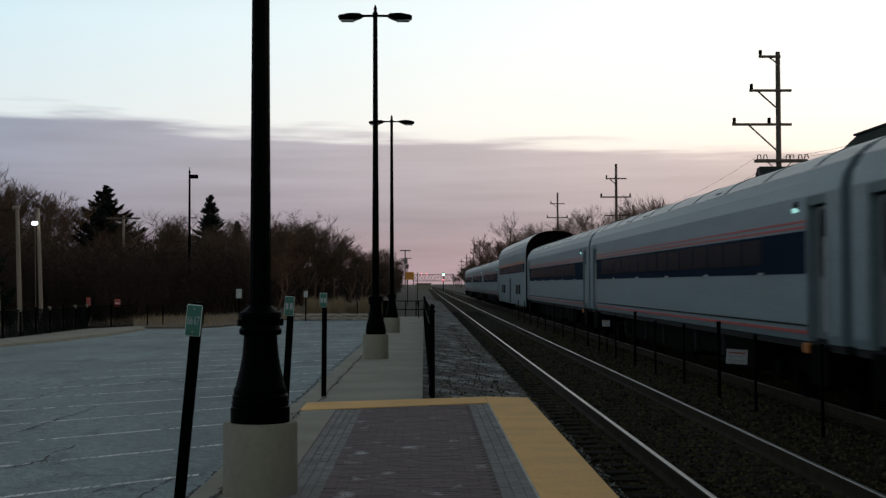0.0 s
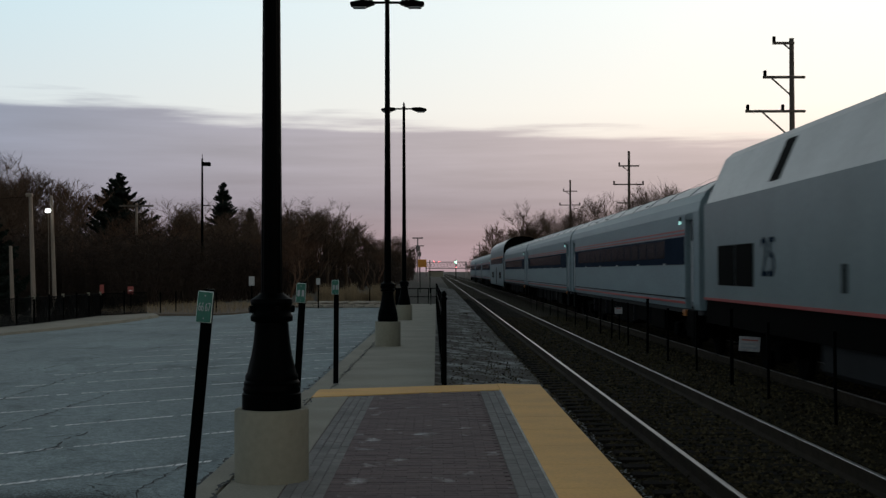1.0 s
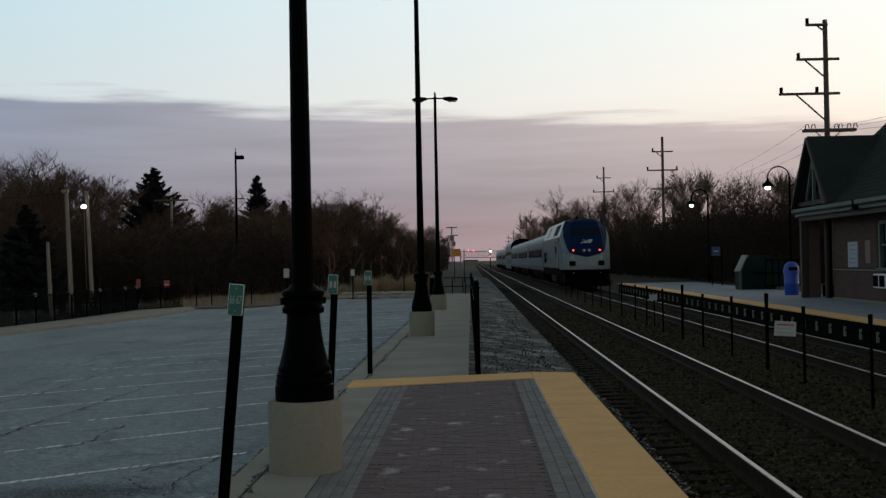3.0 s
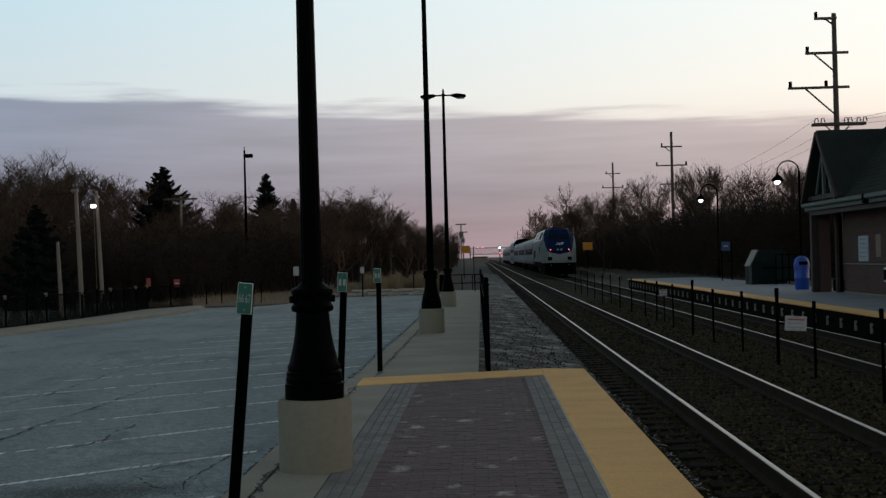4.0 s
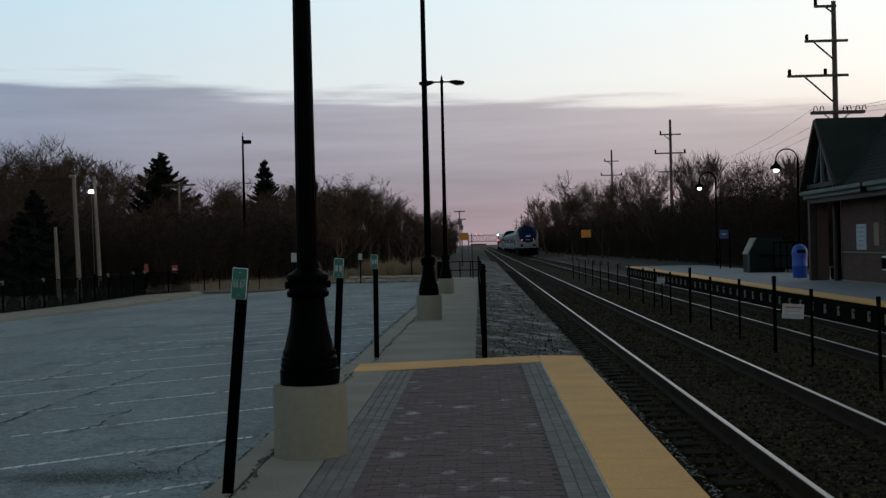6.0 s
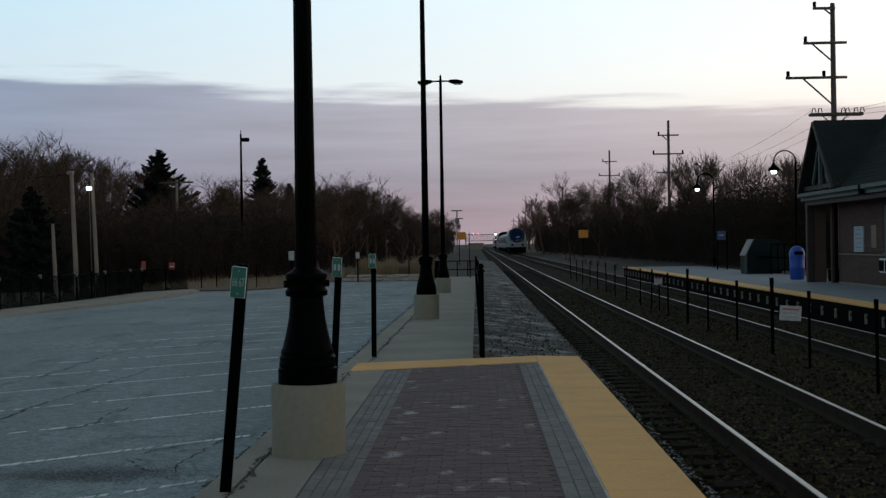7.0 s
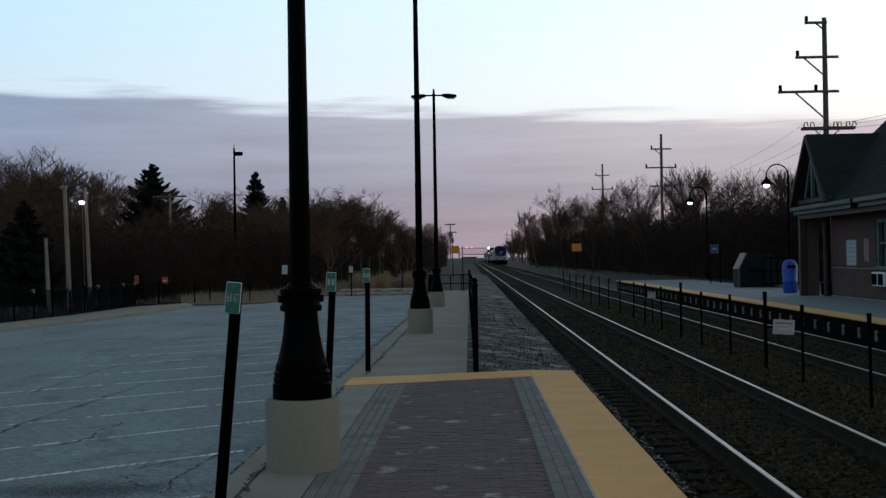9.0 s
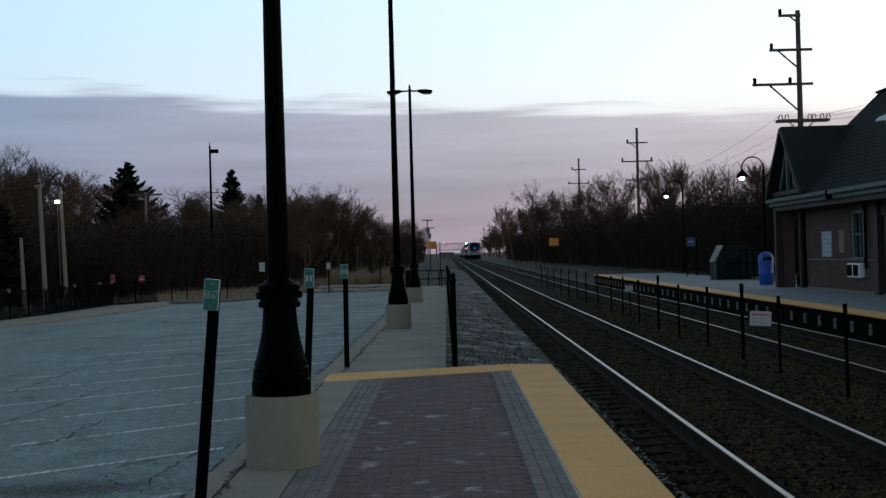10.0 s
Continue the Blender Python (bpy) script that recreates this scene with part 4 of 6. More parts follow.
    P = {k: bm.verts.new(v) for k, v in dict(a=(XE, YN, ZE), b=(XE, YF, ZE), c=(XB, YF, ZE), d=(XB, YN, ZE), r=(ridge_x, ridge_y, ridge_z), s=(ridge_x, YN + 3.5, ridge_z)).items()}
    for f in ("abrs", "bcr", "cdsr", "das", "dcba"):
        bm.faces.new([P[k] for k in f])
    bmesh.ops.recalc_face_normals(bm, faces=bm.faces[:])
    roof = part("roof", bm, M_ROOF, t, "dark green-grey shingle roof")
    part("ridge_cap", B(ridge_x - .12, ridge_x + .12, YN + 3.5, ridge_y + .1, ridge_z - .03, ridge_z + .05, .02), M_ROOF, roof)
    # rows of shingles stand a little proud of the slope facing the tracks
    n = 26
    for k in range(n):
        f0, f1 = k / n, (k + 1) / n
        x0, z0 = XE + (ridge_x - XE) * f0, ZE + (ridge_z - ZE) * f0
        x1, z1 = XE + (ridge_x - XE) * f1, ZE + (ridge_z - ZE) * f1
        ye = YF + (ridge_y - YF) * f0
        bm = bmesh.new()
        c = [(x0 - .012, YN + 3.6 * f0, z0 + .006), (x0 - .012, ye, z0 + .006), (x0 - .014, ye, z0 + .010), (x0 - .014, YN + 3.6 * f0, z0 + .010), (x1, YN + 3.6 * f0, z1 + .008), (x1, ye - .12, z1 + .008)]
        v = [bm.verts.new(q) for q in c]
        bm.faces.new((v[0], v[1], v[2], v[3]))
        bm.faces.new((v[3], v[2], v[5], v[4]))
        part("shingle_course", bm, M_ROOF, roof)
    part("fascia", B(XE - .06, XE, YN, YF + .05, ZE - .24, ZE - .03), M_TRIM, t, "pale green fascia board")
    g = extrude([(XE - .06, ZE + .01), (XE - .19, ZE + .02), (XE - .19, ZE - .09), (XE - .15, ZE - .12), (XE - .06, ZE - .12)], "y", YN, YF + .06)
    part("gutter", g, M_TRIM, t, "pale green gutter")
    part("soffit", B(XE, X_W + .3, YN, YF, ZE - .2, ZE - .16), M_TRIM_BROWN, t)
    for yy in (38.2, 30.0):
        part("gutter_joint", B(XE - .2, XE + .01, yy - .1, yy + .1, ZE - .25, ZE + .03), M_BLACK_DULL, t)
    # cross gable
    GY, GH, GX = 43.1, 5.60, 11.62
    half = 2.12
    for s in (-1, 1):
        bm = bmesh.new()
        th = .12
        ridge_end = 13.85
        top = [(GX - .35, GY, GH), (ridge_end, GY, GH), (GX + .15, GY + s * half, 3.34), (GX - .35, GY + s * half, 3.34)]
        a = [bm.verts.new(q) for q in top]
        b = [bm.verts.new((q[0], q[1], q[2] - th)) for q in top]
        bm.faces.new(a), bm.faces.new(b[::-1])
        for i in range(4):
            bm.faces.new((a[i], a[(i + 1) % 4], b[(i + 1) % 4], b[i]))
        bmesh.ops.recalc_face_normals(bm, faces=bm.faces[:])
        part("gable_roof", bm, M_ROOF, t, "steep gable roof slope")
        bm = C((GX - .36, GY, GH - .08), (GX - .36, GY + s * (half + .02), 3.26), .07, n=4)
        part("barge_board", bm, M_TRIM_BROWN, t)
        part("gable_strut", C((GX - .15, GY + s * .05, 4.95), (GX - .15, GY + s * .95, 3.5), .055, n=4), M_TRIM, t, "pale timber gable strut")
    part("king_post", B(GX - .2, GX - .1, GY - .07, GY + .07, 3.3, 5.4), M_TRIM, t)
    part("tie_beam", B(GX - .2, GX - .1, GY - 2.1, GY + 2.1, 3.32, 3.46), M_TRIM_BROWN, t)
    bm = extrude([(GY - 1.9, 3.3), (GY + 1.9, 3.3), (GY, 5.5)], "x", GX + .35, GX + .45)
    part("gable_wall", bm, M_TRIM_BROWN, t, "dark recessed gable boarding")
    return [w3, wall, w4]


STATION_WALLS = station()


def small_at_station():
    t = thing("air_conditioner", pose(X_W - .03, 38.3, .62), "white window air conditioner on the brick wall", "air conditioner")
    part("case", B(-.18, .02, -.58, .58, 0, .43, .03), M_WHITE, t)
    part("front_grille", B(-.19, -.178, -.52, -.04, .05, .38), M_BLACK_DULL, t, "dark grille")
    part("front_grille", B(-.19, -.178, .06, .52, .05, .38), M_BLACK_DULL, t, "dark grille")
    t = thing("notice_board", pose(X_W - .03, 41.43, 1.22), "pale blue-white notice board on the station wall", "notice board")
    part("board", B(-.02, .03, -.5, .5, 0, .82, .01), M_NOTICE, t)
    for k in range(5):
        part("text_bar", B(-.026, -.021, -.34, .3 - .07 * (k % 3), .14 + k * .14, .16 + k * .14), M_LENS, t)
    t = thing("poster", pose(X_W - .02, 39.87, 1.36), "small brown poster panel on the station wall", "poster")
    part("panel", B(-.02, .02, -.26, .26, 0, .70, .01), M_POSTER, t)
    for k in range(6):
        part("text_bar", B(-.026, -.021, -.18, .16 - .05 * (k % 2), .09 + k * .09, .115 + k * .09), M_CONC_BASE, t)
    # blue recycling barrel
    t = thing("recycling_bin", pose(11.97, 48.4, Z_P2), "bright blue plastic recycling barrel with domed lid", "bin")
    part("barrel", lathe([(.24, 0), (.26, .03), (.27, .4), (.28, .42), (.28, .46), (.27, .48), (.275, .82)], 24), M_BLUEBIN, t, "", True)
    lid = part("dome_lid", lathe([(.29, .80), (.295, .9), (.28, 1.02), (.22, 1.16), (.12, 1.23), (.02, 1.25)], 24), M_BLUEBIN, t, "rounded blue lid", True)
    part("opening", B(-.16, .16, -.30, -.22, .92, 1.05, .02), M_BLACK_DULL, lid)
    # lift enclosure with sloping clear front
    t = thing("lift_shed", pose(11.85, 57, Z_P2), "dark green wheelchair-lift shed with sloping front", "shed")
    part("body", extrude([(.06, .0), (.06, .80), (.42, 1.52), (1.45, 1.52), (1.6, 1.2), (1.6, 0)], "y", 0, 1.4), M_SHED, t)
    bm = bmesh.new()
    v = [bm.verts.new(c) for c in ((.0, .06, .81), (.0, 1.34, .81), (.36, 1.34, 1.53), (.36, .06, 1.53))]
    bm.faces.new(v)
    bmesh.ops.solidify(bm, geom=bm.faces[:], thickness=.03)
    part("sloping_panel", bm, M_PANEL, t, "pale sloping panel")
    bm = bmesh.new()
    box(bm, -.03, .05, -.02, .05, 0, .82)
    part("corner_post", bm, M_PANEL, t)
    part("door_rail", B(.5, 1.5, -.03, -.001, .7, .76), M_BLACK_DULL, t)
    # dark railing behind the barrel
    t = thing("railing", pose(12.75, 56, Z_P2), "dark metal railing at the back of the platform", "railing")
    for k in range(9):
        part("post", B(k * .28 - .02, k * .28 + .02, -.02, .02, 0, 1.3), M_BLACK_DULL, t)
    for z in (.15, .7, 1.27):
        part("rail", B(0, 2.24, -.015, .015, z, z + .05), M_BLACK_DULL, t)
    part("mesh_panel", B(.03, 2.2, .016, .03, .2, 1.26), M_SHED, t)
    # green bench under the porch
    t = thing("bench", pose(12.85, 45.2, Z_P2), "green metal bench under the station porch", "bench")
    for k in range(5):
        part("back_slat", B(0, .04, -.7, .7, .46 + k * .11, .52 + k * .11), M_SHED, t)
        part("seat_slat", B(-.45 + k * .09, -.39 + k * .09, -.7, .7, .42, .45), M_SHED, t)
    for s in (-.65, .65):
        part("leg", B(-.42, .03, s - .03, s + .03, 0, .42), M_BLACK_DULL, t)
    # blue station sign on two posts
    t = thing("station_sign", pose(12.5, 66, Z_P2), "small blue sign on two thin posts", "sign")
    part("panel", B(-.22, .22, -.02, .02, 1.52, 1.98, .01), M_SIGNBLUE, t)
    for x in (-.2, .3):
        part("post", C((x, .04, 0), (x, .04, 1.9), .03, n=8), M_BLACK_DULL, t)
    part("text_bar", B(-.12, .12, -.026, -.021, 1.73, 1.79), M_LENS, t)


M_NOTICE = mat("notice_glass", (0.42, 0.50, 0.56), 0.3, vary=0.15, scale=4, bump=0)
M_POSTER = mat("poster_brown", (0.22, 0.14, 0.11), 0.5, vary=0.3, scale=6, bump=0)
M_BLUEBIN = mat("bin_blue", (0.015, 0.075, 0.42), 0.45, vary=0.15, scale=4, bump=0.03)
M_SHED = mat("shed_green", (0.006, 0.014, 0.014), 0.5, vary=0.25, scale=3, bump=0.05)
M_PANEL = mat("pale_panel", (0.075, 0.11, 0.11), 0.3, vary=0.2, scale=3, bump=0.02)
for _m in (M_SHED, M_PANEL):
    _m.node_tree.nodes["Principled BSDF"].inputs["Specular IOR Level"].default_value = 0.1
M_SIGNBLUE = mat("sign_blue", (0.008, 0.040, 0.12), 0.5, vary=0.15, scale=6, bump=0)
M_GLOW = mat("lit_lamp", (1, 1, 1), 0.4, vary=0, bump=0, emit=((0.95, 1.0, 1.0), 6.0))
M_GLOW_G = mat("signal_green", (0.4, 1, 0.8), 0.4, vary=0, bump=0, emit=((0.35, 1.0, 0.72), 7.0))
M_GLOW_R = mat("signal_red", (1, 0.1, 0.1), 0.4, vary=0, bump=0, emit=((1.0, 0.12, 0.12), 5.0))
M_ORANGE = mat("sign_orange", (0.62, 0.24, 0.012), 0.5, vary=0.1, scale=4, bump=0)
M_REDSIGN = mat("sign_red", (0.34, 0.07, 0.055), 0.5, vary=0.15, scale=5, bump=0)
M_DOMEWHITE = mat("shade_white", (0.62, 0.72, 0.72), 0.45, vary=0.1, bump=0)
small_at_station()


def gooseneck(m, lit=True, height=5.35):
    t = thing("platform_lamp", m, "dark gooseneck platform lamp with a bell shade, lit" if lit else "gooseneck platform lamp with a white bell shade", "street lamp", "gooseneck lamps of the far platform")
    part("pole", lathe([(.11, 0), (.11, .4), (.06, .5), (.05, height)], 12), M_BLACK_DULL, t)
    pts = [(-.52 + .52 * math.cos(a), 0, height + .52 * math.sin(a)) for a in [math.pi * i / 10 for i in range(11)]]
    if lit:
        part("neck", tube(pts + [(-1.04, 0, height - .12)], .032), M_BLACK_DULL, t, "curved iron neck")
    else:
        part("neck", C((0, 0, height - .44), (-1.04, 0, height - .44), .022, n=6), M_DOMEWHITE, t, "straight arm")
    prof = [(.30, -.30), (.26, -.18), (.13, -.05), (.06, .0), (.05, .1)] if lit else [(.24, -.13), (.22, -.07), (.15, -.02), (.05, .0), (.04, .03)]
    drop = height - .15 if lit else height - .46
    sh = part("shade", lathe(prof, 16), M_BLACK_DULL if lit else M_DOMEWHITE, t, "bell-shaped shade" if lit else "shallow white shade", True)
    sh.location = (-1.04, 0, drop)
    g = part("globe", lathe([(.04, -.44), (.10, -.41), (.13, -.35), (.12, -.28)] if lit else [(.03, -.20), (.06, -.17), (.07, -.12)], 16), M_GLOW if lit else M_LENS, t, "bright glass globe" if lit else "", True)
    g.location = (-1.04, 0, drop)
    part("second_arm", C((0, 0, height - .5), (.25, 0, height - .3), .03, n=6), M_BLACK_DULL, t)
    return t


gooseneck(pose(15.4, 62.3, Z_P2 - .1))
gooseneck(pose(15.16, 82.4, Z_P2 - .1))
gooseneck(pose(10.68, 28, Z_P2), lit=False, height=4.72)


# ---- posts and fences ----
def bay_sign(x, y, lean, left, right, z=0.0):
    t = thing("parking_sign", pose(x, y, z, 0, lean, 0), "green numbered parking sign on a leaning black post", "sign", "green parking bay signs")
    part("post", B(-.038, .038, .012, .05, -.3, 1.56, .006), M_BLACK, t, "square black post")
    p = part("plate", B(-.068, .038, -.012, .002, 1.33, 1.545, .006), M_EDGE_PALE, t, "small green plate with white border")
    part("plate_face", B(-.063, .033, -.0155, -.0125, 1.335, 1.54), M_GREEN_SIGN, p)
    for k, dz in enumerate((1.36, 1.515)):
        part("rivet", C((-.015, -.0185, dz), (-.015, -.0155, dz), .005, n=8), M_LENS, p)
    if left:
        for s, xx in ((left, -.038), (right, .008)):
            me = text_mesh(s, .062, .0008)
            me.materials.append(M_LENS)
            ob = new("number", me)
            ob.parent = p
            ob.matrix_basis = pose(xx, -.0165, 1.435, 90, 0, 0) @ Matrix.Diagonal((.62, 1.35, 1, 1))
    else:
        for xx in (-.038, .008):
            part("text_bar", B(xx - .014, xx + .014, -.0175, -.0155, 1.40, 1.47), M_LENS, p)
    return t


bay_sign(-1.73, 8.75, 5.4, "66", "67")
bay_sign(-1.60, 14.2, 3.4, "", "")
bay_sign(-1.55, 19.3, 0.5, "", "")


def rail_fence():
    """The black fence between footway and gravel."""
    t = thing("fence", pose(0, 0, 0), "black metal fence along the footway beside the track", "fence")
    y = 18.97
    k = 0
    while y < 64:
        z = walk_z(y)
        x = 0.075 - 0.0025 * (y - 19)
        p = part("post", B(x - .038, x + .038, y - .038, y + .038, z - .35, z + 1.25, .006), M_BLACK, t)
        if k == 0:
            part("post_cap", lathe([(.052, 0), (.052, .03), (.03, .05), (.045, .09), (.02, .13)], 12), M_BLACK, p).location = (x, y, z + 1.25)
        if y + 2.35 < 64:
            for zz in (.18, 1.08):
                part("fence_rail", C((x - .03, y, z + zz), (x - .036, y + 2.35, walk_z(y + 2.35) + zz), .016, n=6), M_BLACK, t)
            for j in range(1, 12):
                yy = y + j * 2.35 / 12
                part("picket", B(x - .044, x - .028, yy - .008, yy + .008, z + .12, z + 1.12), M_BLACK, t)
        y += 2.35
        k += 1


rail_fence()


M_PLATE = mat("dull_white_plate", (0.40, 0.41, 0.40), 0.7, vary=0.25, scale=12, fine=60, bump=0)


def track_posts():
    rows = [(13.4, 1.25), (16.5, 1.25), (19.9, 1.23), (22.3, 1.37), (25.5, 1.23), (28.5, 1.2), (31.3, 1.35), (34.5, 1.18), (37.8, 1.2), (40.5, 1.18), (44, 1.18), (47.5, 1.18), (51, 1.2), (54.5, 1.15), (58, 1.15), (62, 1.15), (66, 1.15), (70, 1.15)]
    for y, h in rows:
        t = thing("fence_post", pose(5.1 + .02 * math.sin(y * 3), y, -.36, random.uniform(-1.2, 1.2), random.uniform(-1, 1), 0), "thin dark steel post in the ballast between tracks", "post", "steel posts between the tracks")
        tall = h > 1.3
        part("stem", B(-.028 if tall else -.019, .028 if tall else .019, -.02, .02, -.2, h, .004), M_BLACK_DULL, t)
        part("cap", B(-.032 if tall else -.024, .032 if tall else .024, -.028, .028, h - .12, h, .004), M_BLACK_DULL, t)
    for y, z0, w, h, lab in ((22.26, .28, .37, .255, "white warning sign with unreadable lettering"), (36.8, .44, .22, .18, "small white sign between the tracks")):
        near = y < 30
        t = thing("warning_sign", pose(5.20 if near else 5.07, y, z0, 0, 4 if near else 0, 0), lab, "sign")
        part("plate", B(-.01, w - .01, -.01, .01, 0, h, .004), M_PLATE, t)
        for k in range(3):
            part("text_bar", B(.03, w - .05 - .06 * (k == 1), -.0135, -.0105, .05 + k * h * .26, .075 + k * h * .26), M_REDSIGN if k == 2 else M_LENS, t)
        part("holder", B(-.13, -.01, -.01, .0, h * .4, h * .55), M_BLACK_DULL, t)
        if not near:
            part("stake", B(w * .5, w * .5 + .03, .011, .03, -.9, h * .8), M_BLACK_DULL, t)


track_posts()


def lot_fence():
    t = thing("lot_fence", pose(0, 0, 0), "low black chain-link fence along the parking lot", "fence")
    pts = [(-15.9, 29.0), (-14.95, 40.0), (-14.4, 46.0), (-14.2, 54.3), (-12.95, 57.4)]
    for (x0, y0), (x1, y1) in zip(pts, pts[1:]):
        d = math.hypot(x1 - x0, y1 - y0)
        n = max(2, round(d / 1.6))
        for k in range(n):
            f, g = k / n, (k + 1) / n
            a, b = Vector((x0 + (x1 - x0) * f, y0 + (y1 - y0) * f, -.25)), Vector((x0 + (x1 - x0) * g, y0 + (y1 - y0) * g, -.25))
            part("post", C(a - Vector((0, 0, .15)), a + Vector((0, 0, 1.12)), .035, n=8), M_BLACK_DULL, t)
            if (k % 2) == 0 and y0 > 34:
                part("post_reflector", B(a.x - .05, a.x + .05, a.y - .06, a.y - .04, .72, .86), M_CONC_BASE, t)
            for z in (.12, 1.02):
                part("rail", C(a + Vector((0, 0, z)), b + Vector((0, 0, z)), .02, n=6), M_BLACK_DULL, t)
            # woven wire: crossing thin strands in one panel
            bm = bmesh.new()
            L = (b - a).length
            u = (b - a) / L
            m = int(L / .055)
            for i in range(m):
                s0 = i * .055
                for sg in (-1, 1):
                    p = a + u * s0 + Vector((0, 0, .12))
                    e = min(max(s0 + sg * .88, 0), L)
                    q = a + u * e + Vector((0, 0, .12 + abs(e - s0)))
                    if (q - p).length > .05:
                        cyl(bm, p, q, .0075, n=3, caps=False)
            part("mesh_panel", bm, M_BLACK_DULL, t)


lot_fence()


def bay_lines():
    for k in range(22):
        y = 6.95 + 2.45 * k
        x1, x0 = -2.06, -6.9
        sl = .86
        yy = y + .75
        verts, faces = [], []
        n = 62
        rnd = random.Random(k)
        for i in range(n):
            if rnd.random() < (.14 if k % 3 else .09):
                continue
            a, b = i / n, (i + 1) / n - .005 * rnd.random()
            xa, xb = x1 + (x0 - x1) * a, x1 + (x0 - x1) * b
            w = .058 * rnd.uniform(.65, 1.15)
            j = len(verts)
            ya, yb = yy + (xa - x1) * sl, yy + (xb - x1) * sl
            verts += [(xa, ya - w, lot_z(ya) + .004), (xb, yb - w, lot_z(ya) + .004), (xb, yb + w, lot_z(ya) + .004), (xa, ya + w, lot_z(ya) + .004)]
            faces.append((j, j + 1, j + 2, j + 3))
        o = raw("bay_line", verts, faces, M_LINE)
        tagged(o, "worn white painted parking bay line", "road marking", "painted bay lines", "structure")


M_LINE = mat("worn_paint", (0.80, 0.82, 0.82), 0.85, vary=0.35, scale=3, fine=40, color2=(0.46, 0.48, 0.485), spot=.60, bump=0.1)
bay_lines()
tagged(obj("pale_edge_strip", extrude([(-16.2, 25), (-14.3, 25), (-13.9, 32), (-13.1, 39.4), (-12.5, 43.4), (-12.0, 49.3), (-11.9, 55), (-12.6, 57.2), (-14.1, 54.2), (-14.3, 46), (-14.85, 40)], "z", -.4, -.155), M_CONC), "pale gravel strip along the fence", "pavement", kind="structure")


def ribbon(V, F, pts, w, rnd, z, gap=0.0, step=.06):
    """A ragged ribbon along a path on the ground, broken where gap says."""
    P = [Vector((x, y, 0)) for x, y in pts]
    fine = []
    for a, b in zip(P, P[1:]):
        n = max(1, int((b - a).length / step))
        fine += [a.lerp(b, i / n) for i in range(n)]
    fine.append(P[-1])
    prev, off = None, 0.0
    for i, p in enumerate(fine):
        d = (fine[min(i + 1, len(fine) - 1)] - fine[max(i - 1, 0)]).normalized()
        q = Vector((-d.y, d.x, 0))
        off = off * .8 + rnd.uniform(-.025, .025)
        k = w * rnd.uniform(.25, 1.3)
        c = p + q * off
        if rnd.random() < gap:
            prev = None
            continue
        j = len(V)
        V.extend(((c.x + q.x * k, c.y + q.y * k, z(c.x, c.y)), (c.x - q.x * k, c.y - q.y * k, z(c.x, c.y))))
        if prev is not None:
            F.append((prev, prev + 1, j + 1, j))
        prev = j


